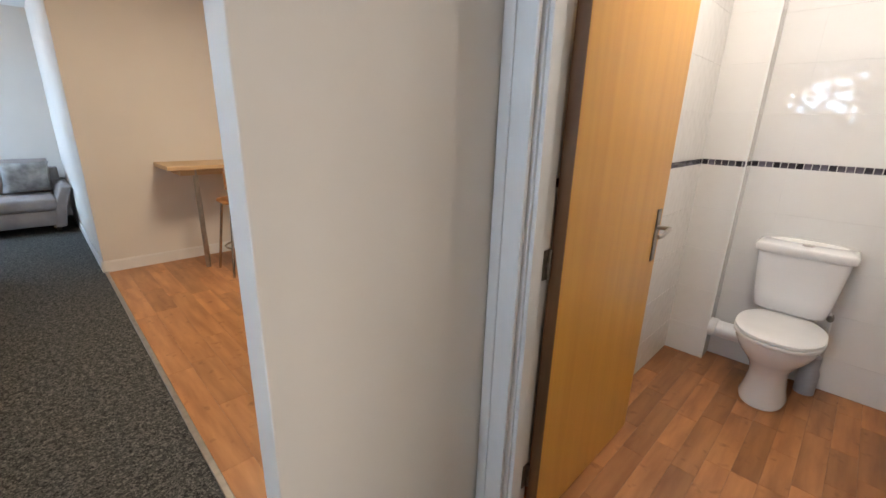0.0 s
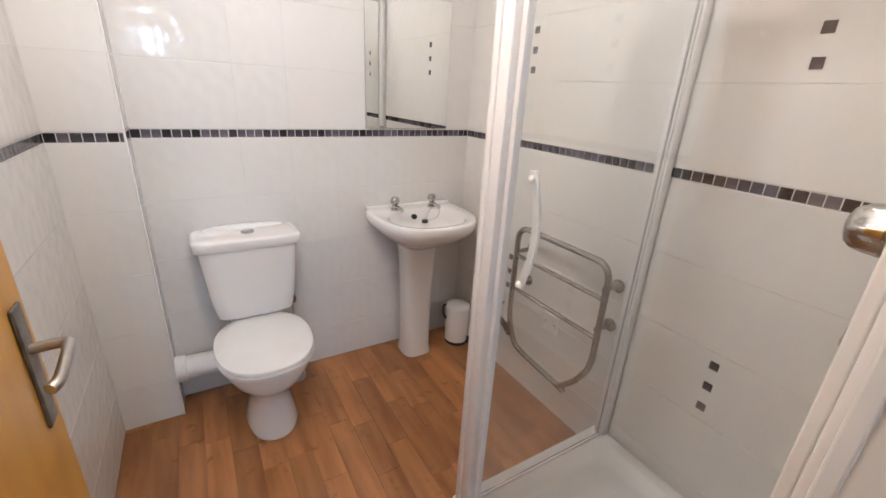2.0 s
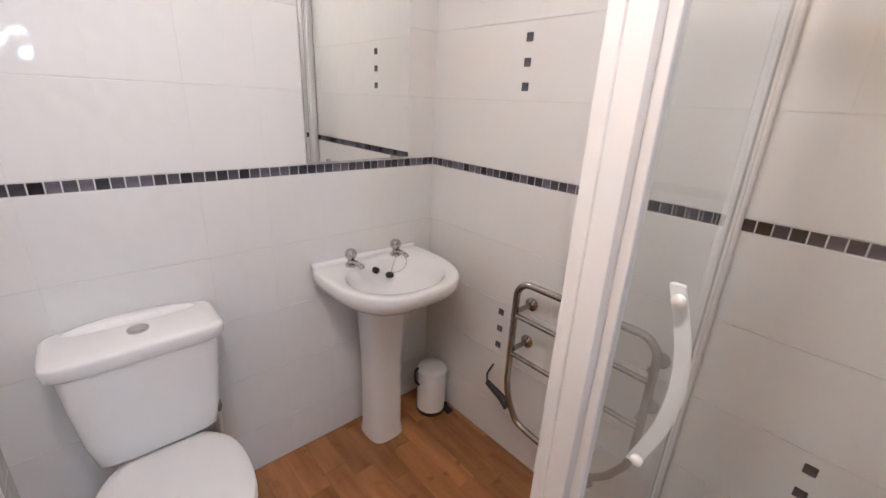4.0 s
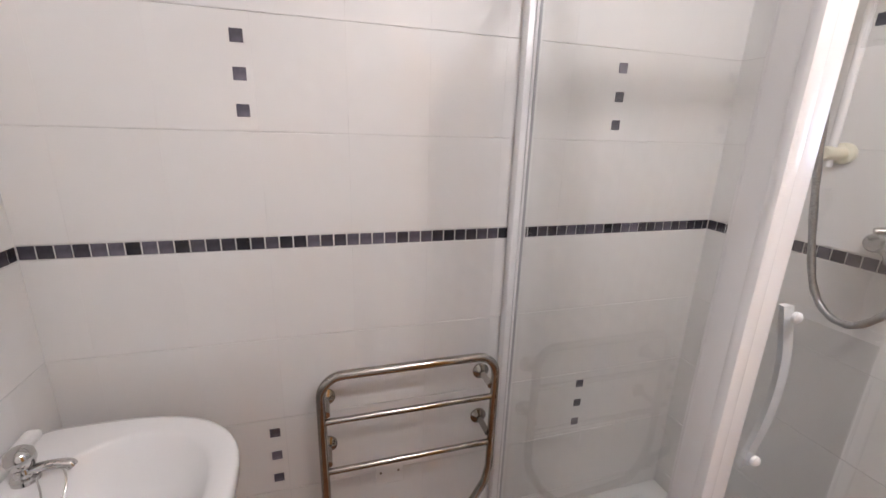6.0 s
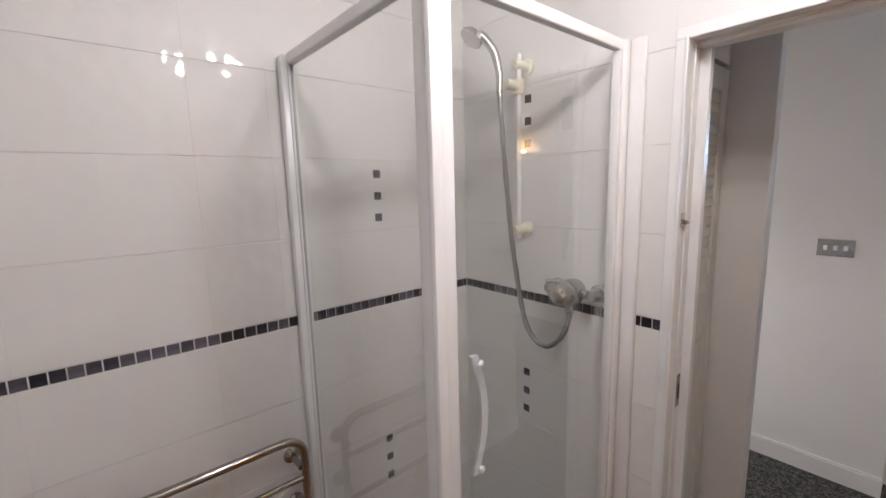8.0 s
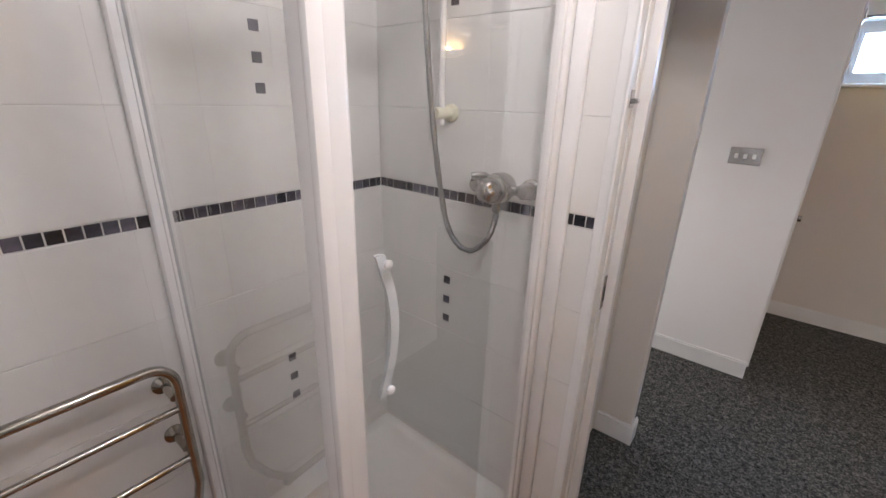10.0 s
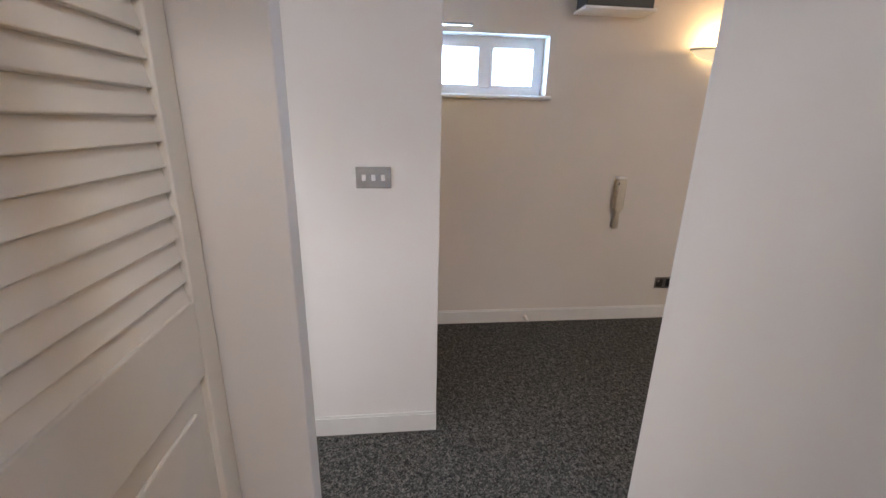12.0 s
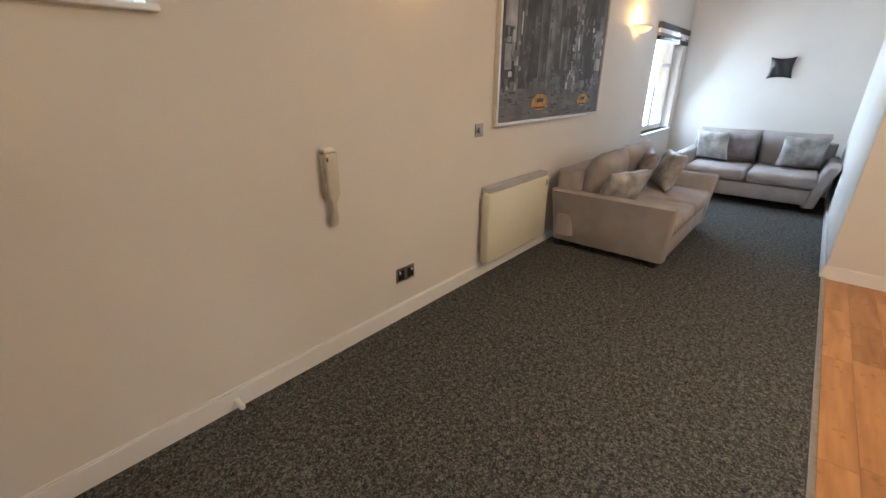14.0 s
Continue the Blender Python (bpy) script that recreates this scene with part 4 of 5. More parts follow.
ds = thing("door_stop", -2.036, YI + 0.03, 0.03, "small white door stop fixed to the skirting", "door stop")
part("post", lathe(bmesh.new(), [(0.017, YI + 0.016), (0.012, YI + 0.024), (0.011, YI + 0.065)], (-2.036, 0, 0.04), 'y', 16), PVC, ds, soft=40)
part("tip", lathe(bmesh.new(), [(0.013, YI + 0.065), (0.014, YI + 0.075), (0.010, YI + 0.082), (0.001, YI + 0.083)], (-2.036, 0, 0.04), 'y', 16), PVC, ds, soft=40)


def build_wall_lamp(cx):
    th = thing("wall_lamp", cx, YI, 1.93, "lit half-bowl wall lamp glowing warm yellow", "wall lamp", "wall lamps")

    def half(z, r, d):
        return [(cx + r * math.cos(math.pi * k / 20), YI + 0.028 + d * math.sin(math.pi * k / 20), z) for k in range(21)]

    def shell(rows, t):
        """An open half-dish with a wall of thickness t."""
        return [half(z, r, d) for z, r, d in rows] + [half(z + t, r - t, d - t) for z, r, d in rows[::-1]]
    part("rim", loft(bmesh.new(), [half(1.936, 0.212, 0.118), half(1.950, 0.216, 0.122), half(1.950, 0.196, 0.102), half(1.936, 0.196, 0.102), half(1.936, 0.212, 0.118)], False, False), FRAMEW, th, "white rim", soft=40)
    part("shade", loft(bmesh.new(), shell([(1.880, 0.05, 0.03), (1.886, 0.10, 0.06), (1.905, 0.16, 0.092), (1.935, 0.205, 0.112)], 0.004), True, False), SHADEGLOW, th, "glowing frosted glass dish", soft=60)
    for sx in (-0.15, 0.15):
        part("bracket", boxes((cx + sx - 0.008, cx + sx + 0.008, YI + 0.0005, YI + 0.045, 1.925, 1.935)), STEEL, th)
    return th


build_wall_lamp(-3.2)
build_wall_lamp(-6.6)


def build_window(name, w, panes_x, transom, label):
    x0, x1, z0, z1 = w
    fy0, fy1 = YI - 0.17, YI - 0.11
    th = struct(name, boxes((x0, x1, fy0, fy1, z0, z0 + 0.05), (x0, x1, fy0, fy1, z1 - 0.05, z1), (x0, x0 + 0.05, fy0, fy1, z0 + 0.05, z1 - 0.05), (x1 - 0.05, x1, fy0, fy1, z0 + 0.05, z1 - 0.05)), PVC, label, "window")
    edges = [x0 + 0.05] + panes_x + [x1 - 0.05]
    for a, b in zip(edges, edges[1:]):
        if b != edges[-1]:
            part("mullion", boxes((b - 0.03, b + 0.03, fy0 - 0.002, fy1 + 0.006, z0 + 0.05, z1 - 0.05), bev=0.004), PVC, th)
        pa, pb = a + (0.03 if a != edges[0] else 0), b - (0.03 if b != edges[-1] else 0)
        sash = boxes((pa, pb, fy0 + 0.01, fy1 + 0.01, z0 + 0.05, z0 + 0.068), (pa, pb, fy0 + 0.01, fy1 + 0.01, z1 - 0.068, z1 - 0.05), (pa, pa + 0.02, fy0 + 0.01, fy1 + 0.01, z0 + 0.068, z1 - 0.068), (pb - 0.02, pb, fy0 + 0.01, fy1 + 0.01, z0 + 0.068, z1 - 0.068))
        if transom:
            box(sash, pa + 0.02, pb - 0.02, fy0 + 0.012, fy1 + 0.008, transom - 0.02, transom + 0.02)
        part("sash", sash, PVC, th)
        g = part("pane", boxes((pa + 0.015, pb - 0.015, fy0 + 0.03, fy0 + 0.036, z0 + 0.063, z1 - 0.063)), GLASS, th)
        g.visible_shadow = False
    part("sill", boxes((x0 - 0.03, x1 + 0.03, YI - 0.105, YI + 0.035, z0 - 0.022, z0), bev=0.006), GLOSS, th, "white gloss window board")


# no window is known here: an added frame around the alcove fill
aw = struct("alcove_light_frame", boxes((0.43, 0.46, -3.38, -3.34, 0.3, 1.6), (0.43, 0.46, -2.76, -2.72, 0.3, 1.6), (0.43, 0.46, -3.34, -2.76, 0.3, 0.34), (0.43, 0.46, -3.34, -2.76, 1.56, 1.6)), PVC, "white frame around the added alcove fill light", "window")
build_window("window_1", W1, [-1.66], None, "small high white window above the hall")
build_window("window_2", W2, [-7.98], 1.62, "white living room window with glazing bars")
for nm, a, b, z0, z1 in (("backdrop_sky", -3.4, 0.3, 0.9, 3.0), ("backdrop_sky", -10.6, -6.0, -0.4, 3.2)):
    struct(nm, boxes((a, b, -6.05, -6.0, z0, z1)), SKYCARD, "bright overcast sky outside the window", "sky")
bl = thing("roller_blind", -7.98, YI, 2.0, "raised roman blind with black and white bands", "blind")
for z0, z1, m_, d in ((1.99, 2.055, BLACK, 0.05), (1.945, 1.99, PVC, 0.04), (1.91, 1.945, FABRIC, 0.042), (1.865, 1.91, BLACK, 0.046)):
    part("band", boxes((W2[0] - 0.04, W2[1] + 0.04, YI + 0.002, YI + d, z0, z1), bev=0.004), m_, bl)

# panel heater
ht = thing("panel_heater", -4.3, -4.56, 0.13, "cream electric panel heater on the wall", "heater")
part("casing", boxes((-4.75, -3.88, YI + 0.03, YI + 0.10, 0.13, 0.665), bev=0.012), CREAMMETAL, ht, soft=40)
part("grille", boxes((-4.74, -3.90, YI + 0.012, YI + 0.085, 0.665, 0.705), bev=0.004), GREYPVC, ht, "grey top grille")
part("control", boxes((-4.752, -4.70, YI + 0.03, YI + 0.106, 0.59, 0.64), bev=0.004), GREYPVC, ht, "grey thermostat dial box")
for bx in (-4.70, -3.96):
    part("wall_bracket", boxes((bx, bx + 0.06, YI, YI + 0.03, 0.2, 0.6)), STEEL, ht)

# framed city picture with two yellow cabs
PX0, PX1, PZ0, PZ1 = -5.74, -4.00, 1.112, 2.17
pc = thing("framed_picture", -4.83, YI, 1.13, "large framed grey city street print with yellow cabs", "picture")
f = 0.022
for bx in ((PX0, PX1, PZ0, PZ0 + f), (PX0, PX1, PZ1 - f, PZ1), (PX0, PX0 + f, PZ0 + f, PZ1 - f), (PX1 - f, PX1, PZ0 + f, PZ1 - f)):
    part("frame_bar", boxes((bx[0], bx[1], YI + 0.002, YI + 0.04, bx[2], bx[3]), bev=0.003), mat("silver_leaf", (0.72, 0.69, 0.62), 0.4, 0.6, vary=0.08, scale=20), pc)
part("canvas", boxes((PX0 + f, PX1 - f, YI + 0.004, YI + 0.026, PZ0 + f, PZ1 - f)), mat("grey_print", (0.16, 0.16, 0.165), 0.5, vary=0.3, scale=5), pc)


def print_mat(name, tones):
    """Printed greys: one tone for each patch, broken up by a cloudy wash."""
    m = bpy.data.materials.new(name)
    m.use_nodes = True
    n, l = m.node_tree.nodes, m.node_tree.links
    b = n["Principled BSDF"]
    geo = n.new("ShaderNodeNewGeometry")
    cr = n.new("ShaderNodeValToRGB")
    cr.color_ramp.elements[0].color = (tones[0], tones[0], tones[0] * 1.07, 1)
    cr.color_ramp.elements[1].color = (tones[2], tones[2], tones[2] * 1.03, 1)
    cr.color_ramp.elements.new(0.6).color = (tones[1], tones[1], tones[1] * 1.05, 1)
    l.new(geo.outputs["Random Per Island"], cr.inputs[0])
    tc = n.new("ShaderNodeTexCoord")
    wash = n.new("ShaderNodeTexNoise")
    wash.inputs["Scale"].default_value, wash.inputs["Detail"].default_value = 7, 7
    l.new(tc.outputs["Object"], wash.inputs["Vector"])
    mr = n.new("ShaderNodeMapRange")
    mr.inputs[1].default_value, mr.inputs[2].default_value, mr.inputs[3].default_value, mr.inputs[4].default_value = 0.32, 0.68, 0.45, 1.6
    l.new(wash.outputs[0], mr.inputs[0])
    hs = n.new("ShaderNodeHueSaturation")
    l.new(mr.outputs[0], hs.inputs["Value"])
    l.new(cr.outputs[0], hs.inputs["Color"])
    l.new(hs.outputs[0], b.inputs["Base Color"])
    b.inputs["Roughness"].default_value = 0.5
    return m


prng = random.Random(11)
bm = bmesh.new()
W, H = PX1 - PX0 - 2 * f, PZ1 - PZ0 - 2 * f


def patch(bm, u, v, w, h, k):
    """One printed patch; u and v from the lower corner of the sheet."""
    x, z = PX0 + f + u * W, PZ0 + f + v * H
    x0, x1 = max(x, PX0 + f + 0.002), min(x + w, PX1 - f - 0.002)
    z1 = min(z + h, PZ1 - f - 0.002)
    if x1 - x0 > 0.003 and z1 - z > 0.003:
        y = YI + 0.0262 + k * 0.0000045
        loft(bm, [[(x0, yy, z), (x1, yy, z), (x1, yy, z1), (x0, yy, z1)] for yy in (y, y + 0.0003)])


# tower fronts on both sides of an avenue, their windows and the wet street
k = 0
for i in range(60):
    u = prng.random()
    side = abs(u - 0.42) * 1.6
    patch(bm, u, prng.uniform(0.18, 0.4), prng.uniform(0.03, 0.16), prng.uniform(0.3, 0.95) * (0.45 + side), k)
    k += 1
for i in range(260):
    patch(bm, prng.uniform(0, 0.97), prng.uniform(0.17, 0.95), prng.uniform(0.006, 0.03), prng.choice((prng.uniform(0.01, 0.03), prng.uniform(0.04, 0.16))), k)
    k += 1
for i in range(140):
    patch(bm, prng.random(), prng.uniform(0.01, 0.19), prng.uniform(0.015, 0.12), prng.uniform(0.004, 0.014), k)
    k += 1
part("printed_street", bm, print_mat("print_dark_tones", (0.03, 0.075, 0.19)), pc, "dark grey printed towers and street")
# pale signs down the avenue, bright fronts at both edges
bm = bmesh.new()
for i in range(70):
    patch(bm, min(max(prng.gauss(0.33, 0.035), 0), 0.97), prng.uniform(0.18, 0.82), prng.uniform(0.008, 0.035), prng.uniform(0.01, 0.06), k)
    k += 1
for i in range(40):
    patch(bm, prng.choice((prng.uniform(0.02, 0.16), prng.uniform(0.84, 0.95))), prng.uniform(0.2, 0.7), prng.uniform(0.01, 0.05), prng.uniform(0.02, 0.09), k)
    k += 1
for u, v, w, h in ((0.89, 0.60, 0.14, 0.24), (0.04, 0.50, 0.14, 0.18), (0.03, 0.36, 0.12, 0.10), (0.92, 0.34, 0.08, 0.16)):
    patch(bm, u, v, w, h, k)
    k += 1
part("printed_signs", bm, print_mat("print_pale_tones", (0.16, 0.32, 0.55)), pc, "pale grey printed signs and fronts")
CAB = mat("cab_yellow", (0.62, 0.30, 0.03), 0.5, vary=0.3, scale=30)
for u, s in ((0.66, 1.0), (0.20, 0.85)):
    x, z = PX0 + f + u * W, PZ0 + f + 0.10
    bm = loft(bmesh.new(), [[(x + 0.125 * s * math.copysign(abs(math.cos(a)) ** 0.8, math.cos(a)), y, z + 0.012 * s + 0.055 * s * math.sin(a) * (1.25 if math.sin(a) > 0 else 0.9)) for a in (2 * math.pi * q / 24 for q in range(24))] for y in (YI + 0.030, YI + 0.0303)])
    cab = part("printed_cab", bm, CAB, pc, "orange-yellow printed cab")
    part("cab_window", boxes((x - 0.05 * s, x + 0.05 * s, YI + 0.0306, YI + 0.0309, z + 0.02 * s, z + 0.05 * s), (x - 0.09 * s, x + 0.09 * s, YI + 0.0306, YI + 0.0309, z - 0.025 * s, z - 0.012 * s)), BLACK, cab)


def pillow(w, h, t, n=14, pinch=0.10):
    """A stuffed cushion in the x-z plane with drawn-in sides."""
    bm = bmesh.new()
    rows = {}
    for s in (1, -1):
        for i in range(n + 1):
            for j in range(n + 1):
                u, v = 2 * i / n - 1, 2 * j / n - 1
                edge = i in (0, n) or j in (0, n)
                if s < 0 and edge:
                    rows[s, i, j] = rows[1, i, j]
                    continue
                x = w / 2 * u * (1 - pinch * (1 - v * v))
                z = h / 2 * v * (1 - pinch * (1 - u * u))
                y = s * t / 2 * ((1 - u ** 4) * (1 - v ** 4)) ** 0.55 if not edge else 0
                y += 0.006 * math.sin(7 * u + 3 * v) * (0 if edge else 1)
                rows[s, i, j] = bm.verts.new((x, y, z))
    for s in (1, -1):
        for i in range(n):
            for j in range(n):
                bm.faces.new((rows[s, i, j], rows[s, i + 1, j], rows[s, i + 1, j + 1], rows[s, i, j + 1]))
    return bm


def build_sofa(m, L, label):
    th = thing("sofa", 0, 0, 0, label, "sofa", "sofas in the living room")
    h = L / 2
    part("base", boxes((-h + 0.16, h - 0.16, -0.955, -0.08, 0.085, 0.27), bev=0.025), FABRIC, th, soft=40)
    for s in (-1, 1):
        # flared arm: leans outwards and forwards towards its top
        prof = [(0.06, 0.16, 0.0, -0.945), (0.075, 0.150, 0.0, -0.955), (0.25, 0.120, 0.0, -0.97), (0.42, 0.075, 0.0, -0.985), (0.505, 0.042, 0.0, -0.995), (0.535, 0.034, 0.0, -0.995)]
        loops = []
        for z, off, yb, yf in prof:
            xo = s * (h - off)
            xi = s * (h - off - 0.115)
            a, b = sorted((xo, xi))
            loops.append([(x, y, z) for x, y in rrect(a, b, yf, yb, 0.03)])
        top = [(x * 1.0, y, z + 0.012) for x, y, z in [(p[0] + (s * -0.0), p[1], p[2]) for p in loops[-1]]]
        cx = sum(p[0] for p in top) / len(top)
        loops.append([(cx + (x - cx) * 0.6, y * 0.985 - 0.006, z) for x, y, z in top])
        part("arm", loft(bmesh.new(), loops), FABRIC, th, soft=50)
    part("back", loft(bmesh.new(), [[(x, y + sh, z) for x, y in rrect(-h + 0.10, h - 0.10, -0.2, -0.01, 0.05)] for z, sh in ((0.13, 0.0), (0.5, 0.0), (0.68, 0.0), (0.70, 0.0))]), FABRIC, th, soft=50)
    inner = h - 0.19
    for s in (-1, 1):
        a, b = sorted((s * 0.004, s * inner))
        part("seat_cushion", boxes((a, b, -0.985, -0.20, 0.272, 0.415), bev=0.045), FABRIC, th, soft=60)
        bc = pillow(inner + 0.02, 0.46, 0.24, pinch=0.02)
        bc.transform(Matrix.Translation((s * (inner / 2), -0.27, 0.61)) @ Euler((radians(14), 0, radians(-2 * s))).to_matrix().to_4x4())
        back = part("back_cushion", bc, FABRIC, th, soft=80)
        for bx in (-0.16, 0.16):
            part("button", lathe(bmesh.new(), [(0.014, 0.0), (0.012, -0.008), (0.001, -0.011)], (s * inner / 2 + bx, -0.392, 0.62), 'y', 12), FABRIC, back, soft=50)
    for sx in (-1, 1):
        for y in (-0.87, -0.12):
            x = sx * (h - 0.24)
            part("leg", loft(bmesh.new(), [ring(x + sx * 0.02 * (1 - k), y, 0.088 * k, 0.02 + 0.014 * k, 0.02 + 0.014 * k, 3, 12) for k in (0, 1)]), SOFALEG, th, "dark wooden leg")
    th.matrix_basis = m
    return th


def rrect(x0, x1, y0, y1, r, n=4):
    return [(p[0], p[1]) for p in rect(x0, x1, y0, y1, 0, r, n)]


build_sofa(pose(-5.62, YI + 0.10, 0, 0, 0, 180), 1.72, "grey fabric two-seat sofa with flared arms under the picture")
build_sofa(pose(XE + 0.15, -3.43, 0, 0, 0, 90), 1.72, "pale grey fabric sofa against the end wall")


def cushion(x, y, z, w, h, t, tilt, turn, material, label):
    ob = part("cushion", pillow(w, h, t), material, soft=80)
    ob.matrix_basis = pose(x, y, z, tilt, 0, turn)
    return tagged(ob, label, "cushion", "sofa cushions")


cushion(-5.02, YI + 0.62, 0.585, 0.44, 0.36, 0.15, 28, 155, CRUSH, "silver crushed velvet cushion lying on the grey sofa")
cushion(-5.78, YI + 0.56, 0.62, 0.38, 0.40, 0.14, 16, 200, PLUM, "plain mauve-grey cushion on the grey sofa")
cushion(-6.06, YI + 0.70, 0.60, 0.42, 0.38, 0.15, 22, 215, CRUSH, "patterned silver cushion on the grey sofa")
cushion(XE + 0.63, -3.92, 0.62, 0.42, 0.40, 0.15, 16, 75, CRUSH, "silver crushed velvet cushion on the end sofa")
cushion(XE + 0.57, -3.62, 0.62, 0.36, 0.36, 0.13, 14, 90, PLUM, "mauve satin cushion on the end sofa")
cushion(XE + 0.63, -2.98, 0.62, 0.46, 0.40, 0.15, 16, 105, CRUSH, "silver crushed velvet cushion on the end sofa")

# black ornament with drawn-in sides on the end wall
orn = part("wall_ornament", pillow(0.27, 0.26, 0.05, pinch=0.16), BLACK, soft=80)
orn.matrix_basis = pose(XE + 0.032, -3.46, 1.57, 0, 0, 90)
tagged(orn, "black square wall ornament with concave sides", "wall ornament")

# ---- kitchen corner ----
bar = thing("breakfast_bar", -5.4, -1.5, 0, "pale wooden breakfast bar fixed to the kitchen wall", "breakfast bar")
part("top", boxes((-5.649, -5.14, -2.09, -0.75, 0.925, 0.962), bev=0.005), TABLEWOOD, bar)
part("apron", boxes((-5.56, -5.22, -1.98, -0.85, 0.87, 0.925), bev=0.003), TABLEWOOD, bar)
for y in (-1.86, -0.95):
    part("leg", tube(bmesh.new(), [(-5.24, y, 0.0), (-5.24, y, 0.925)], 0.022), STEEL, bar, "steel tube leg", soft=60)


def build_stool(x, y):
    th = thing("bar_stool", x, y, 0, "wooden bar stool with a bent orange-brown back", "bar stool")
    seat = wood_mat("stool_wood", (0.45, 0.22, 0.08), (0.35, 0.15, 0.05), 0.35, 0)
    part("seat", loft(bmesh.new(), [ring(x, y, z, r, r, 3.5, 28) for z, r in ((0.645, 0.165), (0.652, 0.178), (0.668, 0.178), (0.674, 0.168))]), seat, th, soft=50)
    part("backrest", loft(bmesh.new(), [[(x + rr * math.cos(a), y + rr * math.sin(a), z) for rr in (0.19, 0.205) for a in ([radians(q) for q in range(-50, 51, 10)] if rr < 0.2 else [radians(q) for q in range(50, -51, -10)])] for z in (0.78, 0.95)]), seat, th, soft=50)
    for sx in (-1, 1):
        for sy in (-1, 1):
            part("leg", tube(bmesh.new(), [(x + sx * 0.19, y + sy * 0.19, 0.0), (x + sx * 0.12, y + sy * 0.12, 0.645)], 0.012), CHROME, th, "chrome tube leg", soft=60)
    for sy in (-1, 1):
        part("back_post", tube(bmesh.new(), [(x + 0.13, y + sy * 0.1, 0.66), (x + 0.178, y + sy * 0.11, 0.86)], 0.01), CHROME, th, soft=60)
    pts = [(x + 0.165 * math.cos(k * math.pi / 12), y + 0.165 * math.sin(k * math.pi / 12), 0.24) for k in range(24)]
    part("foot_ring", tube(bmesh.new(), pts, 0.009, 10, True), CHROME, th, soft=60)


build_stool(-4.95, -1.60)
tagged(part("floor_mat", boxes((-4.75, -3.2, -1.75, -1.1, 0.0008, 0.011), bev=0.004), CARPET), "dark grey mat lying on the kitchen planks", "mat")

# ---- wall tiles, mosaic band and planks ----
COURSES = [(0.0, 0.195), (0.195, 0.44), (0.44, 0.686), (0.686, 0.930), (0.930, 1.173), (1.207, 1.452), (1.452, 1.697), (1.697, 1.942), (1.942, 2.19), (2.19, ZC)]
CACHE = {}


def slab(w, h, d, mtl, ch=0.0016):
    key = (round(w, 4), round(h, 4), round(d, 4), mtl.name)
    if key not in CACHE:
        me = bpy.data.meshes.new("piece")
        o = [(-w / 2, -h / 2), (w / 2, -h / 2), (w / 2, h / 2), (-w / 2, h / 2)]
        cx_ = 0.0 if mtl is TILE else ch
        i = [(x - math.copysign(cx_, x), y - math.copysign(ch, y)) for x, y in o]
        vs = [(x, y, 0) for x, y in o] + [(x, y, d - ch * (0.45 if mtl is TILE else 0.6)) for x, y in o] + [(x, y, d) for x, y in i]
        fs = [(0, 1, 5, 4), (1, 2, 6, 5), (2, 3, 7, 6), (3, 0, 4, 7), (4, 5, 9, 8), (5, 6, 10, 9), (6, 7, 11, 10), (7, 4, 8, 11), (8, 9, 10, 11)]
        me.from_pydata(vs, [], fs)
        me.materials.append(mtl)
        CACHE[key] = me
    return CACHE[key]


def piece(name, parent, me, m):
    ob = new(name, me)
    ob.matrix_basis = m
    ob.parent = parent
    return ob


def basis(origin, u, normal):
    """Local x runs along the wall, y up, z out of the wall."""
    u, n = Vector(u), Vector(normal)
    m = Matrix((u, Vector((0, 0, 1)), n)).transposed().to_4x4()
    m.translation = origin
    return m


rng = random.Random(4)


def tile_run(parent, origin, u, normal, length, joints, holes=(), band=(0, None)):
    """Tiles along a wall; joints: first upright joint and spacing; holes: (u0, u1, z0, z1) left free."""
    m = basis(origin, u, normal)
    cuts, k = [0.0], joints[0]
    while k < length - 0.012:
        if k > 0.012:
            cuts.append(k)
        k += joints[1]
    cuts.append(length)
    for z0, z1 in COURSES:
        for a, b in zip(cuts, cuts[1:]):
            spans = [(a, b, z0, z1)]
            for h in holes:
                nxt = []
                for p, q, r, s in spans:
                    if q <= h[0] or p >= h[1] or s <= h[2] or r >= h[3]:
                        nxt.append((p, q, r, s))
                        continue
                    if p < h[0]:
                        nxt.append((p, h[0], r, s))
                    if q > h[1]:
                        nxt.append((h[1], q, r, s))
                    if s > h[3]:
                        nxt.append((max(p, h[0]), min(q, h[1]), h[3], s))
                spans = nxt
            for p, q, r, s in spans:
                w, h = q - p - 0.0002, s - r - 0.0014
                if w > 0.006 and h > 0.006:
                    tilt = Euler((radians(rng.uniform(-0.06, 0.06)), radians(rng.uniform(-0.03, 0.03)), 0)).to_matrix().to_4x4()
                    piece("tile", parent, slab(w, h, T, TILE), m @ Matrix.Translation(((p + q) / 2, (r + s) / 2, -T + 0.0)) @ tilt)
    u0, u1 = band[0], band[1] or length
    k = u0
    while k < u1 - 0.01:
        w = min(0.0325, u1 - k)
        if not any(h[0] < k + w / 2 < h[1] and h[2] < 1.19 < h[3] for h in holes):
            piece("mosaic_tile", parent, slab(w - 0.0035, 0.0295, 0.0045, MOS, 0.001), m @ Matrix.Translation((k + w / 2, 1.19, -0.0045)))
        k += 0.0325


def squares(parent, origin, u, normal, at, zs):
    m = basis(origin, u, normal)
    for z in zs:
        piece("inset_square", parent, slab(0.027, 0.027, 0.0022, MOS, 0.0008), m @ Matrix.Translation((at, z, -0.0006)))


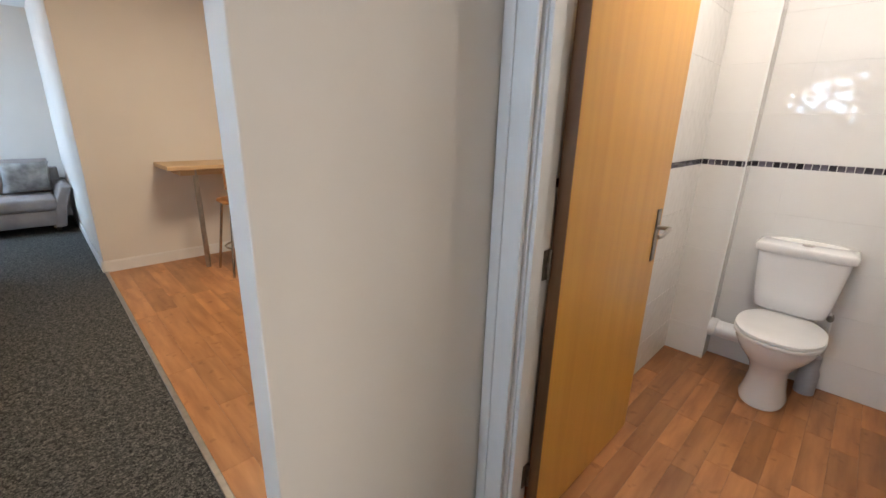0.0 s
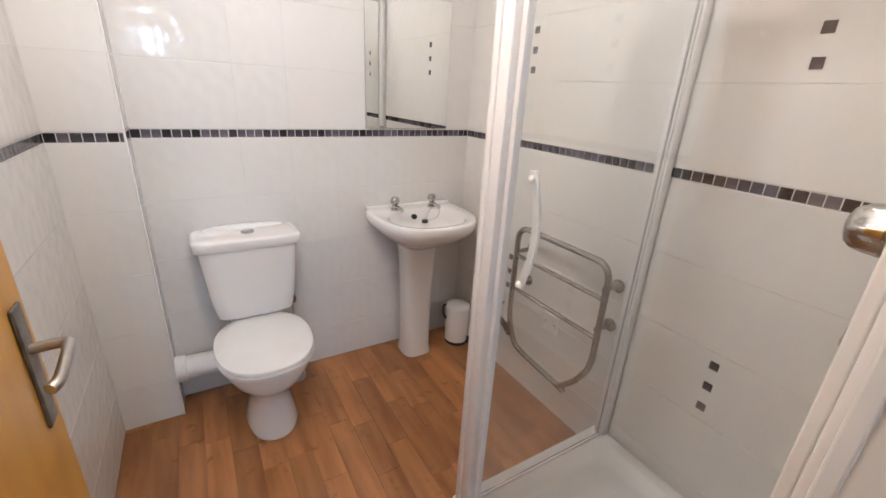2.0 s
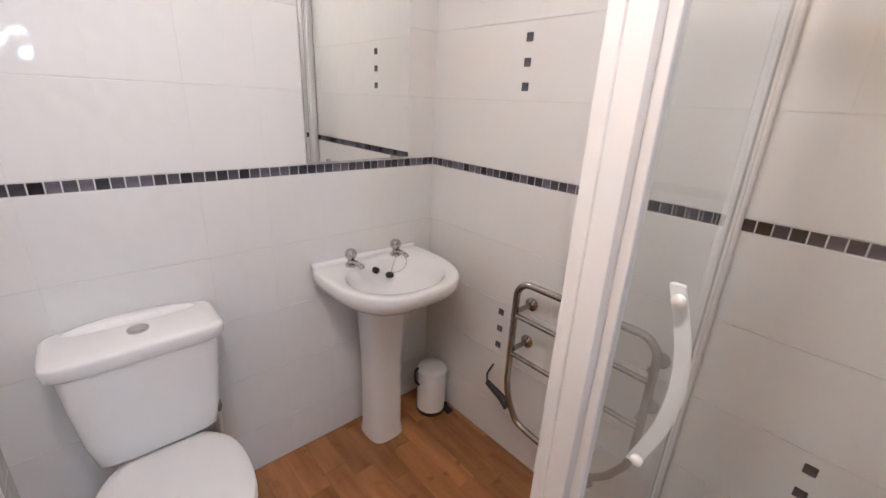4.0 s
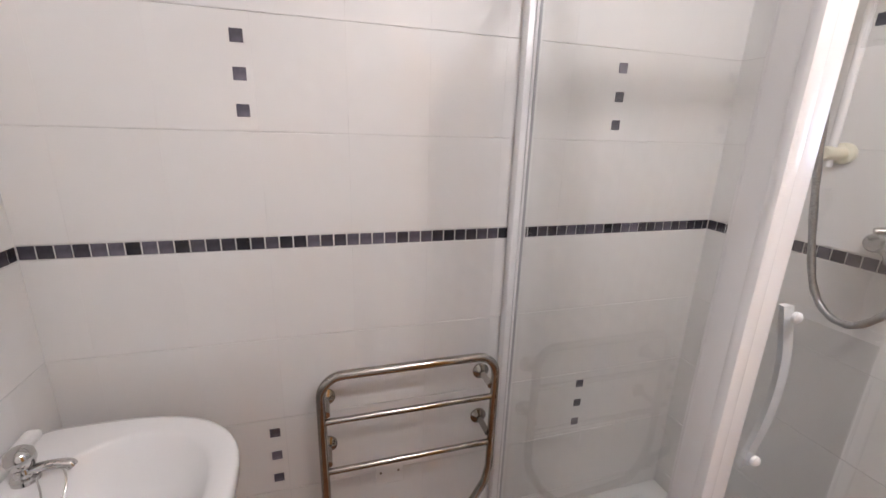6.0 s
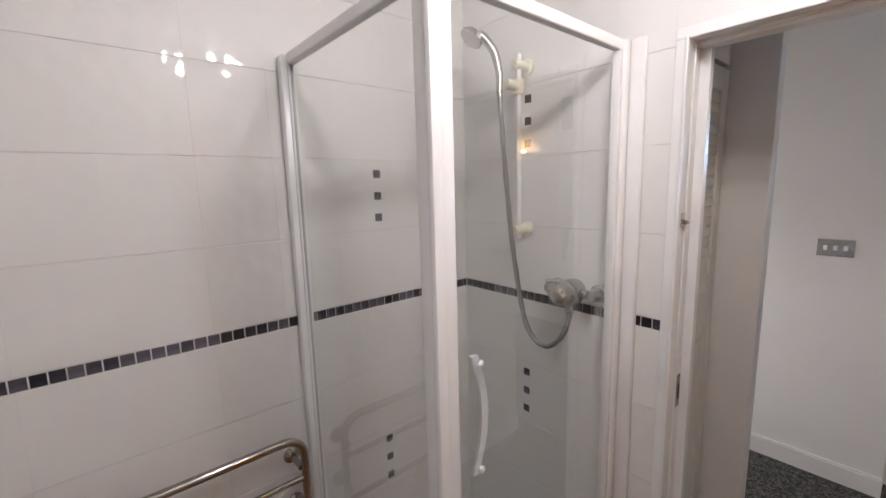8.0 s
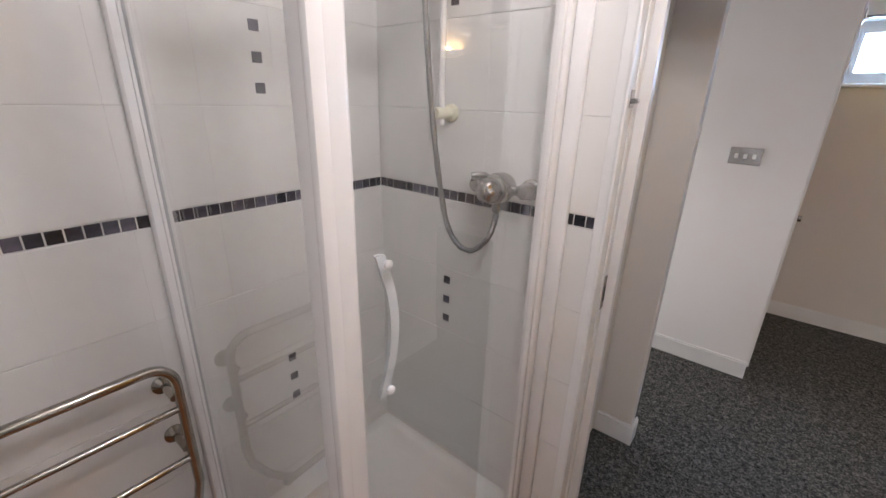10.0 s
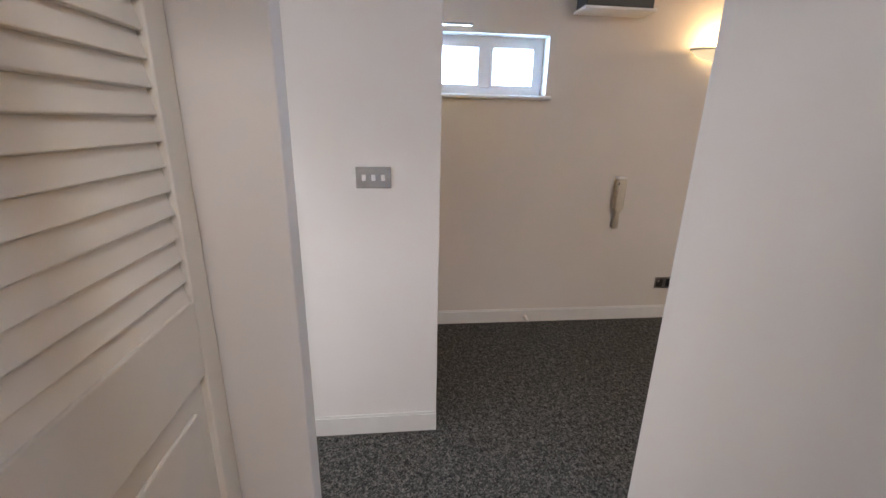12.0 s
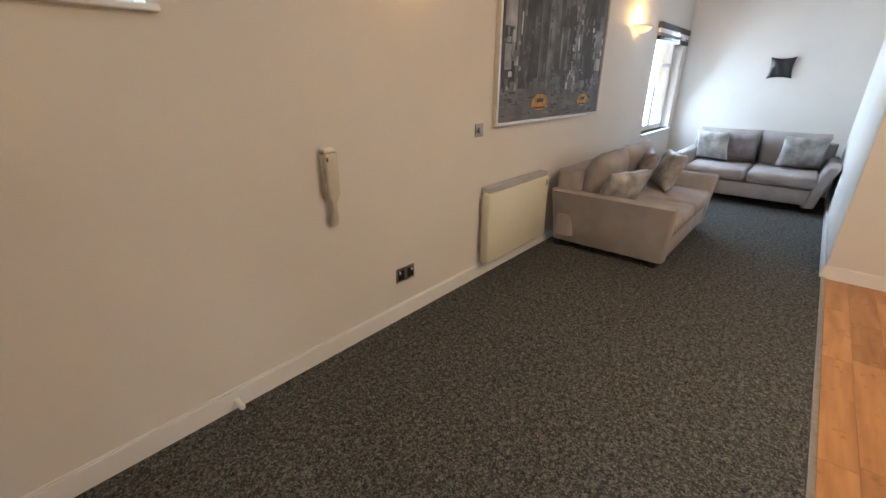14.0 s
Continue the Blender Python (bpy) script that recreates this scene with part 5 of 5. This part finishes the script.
UP, LOW = (1.649, 1.573, 1.497), (0.641, 0.565, 0.488)
tile_run(wall_east, (0, 0, 0), (0, -1, 0), (-1, 0, 0), 1.874, (0.096, 0.2))
squares(wall_east, (0, 0, 0), (0, -1, 0), (-1, 0, 0), 0.468, UP + LOW)
squares(wall_east, (0, 0, 0), (0, -1, 0), (-1, 0, 0), 1.453, UP + LOW)
tile_run(wall_north, (-1.487, 0, 0), (1, 0, 0), (0, -1, 0), 1.487, (0.165, 0.2))
squares(wall_north, (-1.487, 0, 0), (1, 0, 0), (0, -1, 0), 1.487 - 0.919, (1.751, 1.825, 1.90))
squares(wall_north, (-1.487, 0, 0), (1, 0, 0), (0, -1, 0), 1.487 - 0.331, (1.825, 1.90))
tile_run(boxing, (XW, -0.13, 0), (1, 0, 0), (0, -1, 0), XW * -1 - 1.487, (0.3, 0.2))
tile_run(boxing, (-1.487, -0.13, 0), (0, 1, 0), (1, 0, 0), 0.13, (0.3, 0.2))
tile_run(wall_west, (XW, YS, 0), (0, 1, 0), (1, 0, 0), -YS - 0.13, (0.14, 0.2))
tile_run(wall_south, (0, YS, 0), (-1, 0, 0), (0, 1, 0), 1.70, (0.05, 0.2), holes=((-OX1 - 0.03, -OX0 + 0.03, -1, OZ + 0.03),), band=(0, 0.803))
squares(wall_south, (0, YS, 0), (-1, 0, 0), (0, 1, 0), 0.325, (1.893, 1.818, 1.742, 0.888, 0.813, 0.739))


def planks(parent, x0, x1, y0, y1, w, lens, mtl, along_y, seed):
    r = random.Random(seed)
    across = (x0, x1) if along_y else (y0, y1)
    run = (y0, y1) if along_y else (x0, x1)
    a = across[0]
    while a < across[1] - 0.005:
        b = min(a + w, across[1])
        k = run[0] - r.uniform(0, lens[0])
        while k < run[1]:
            e = min(k + r.choice(lens), run[1])
            s = max(k, run[0])
            if e - s > 0.01:
                me = slab((b - a if along_y else e - s) - 0.001, (e - s if along_y else b - a) - 0.001, 0.0025, mtl, 0.0008)
                c = ((a + b) / 2, (s + e) / 2) if along_y else ((s + e) / 2, (a + b) / 2)
                piece("plank", parent, me, pose(c[0], c[1], -0.0025))
            k = e
        a = b


planks(floor_bath, XW, 0.0, -1.985, 0.0, 0.0935, (0.28, 0.36, 0.45), PLANK, True, 3)
planks(floor_kit, -5.65, -1.80, -2.59, 0.2, 0.14, (0.5, 0.7, 0.9), PLANKX, False, 5)
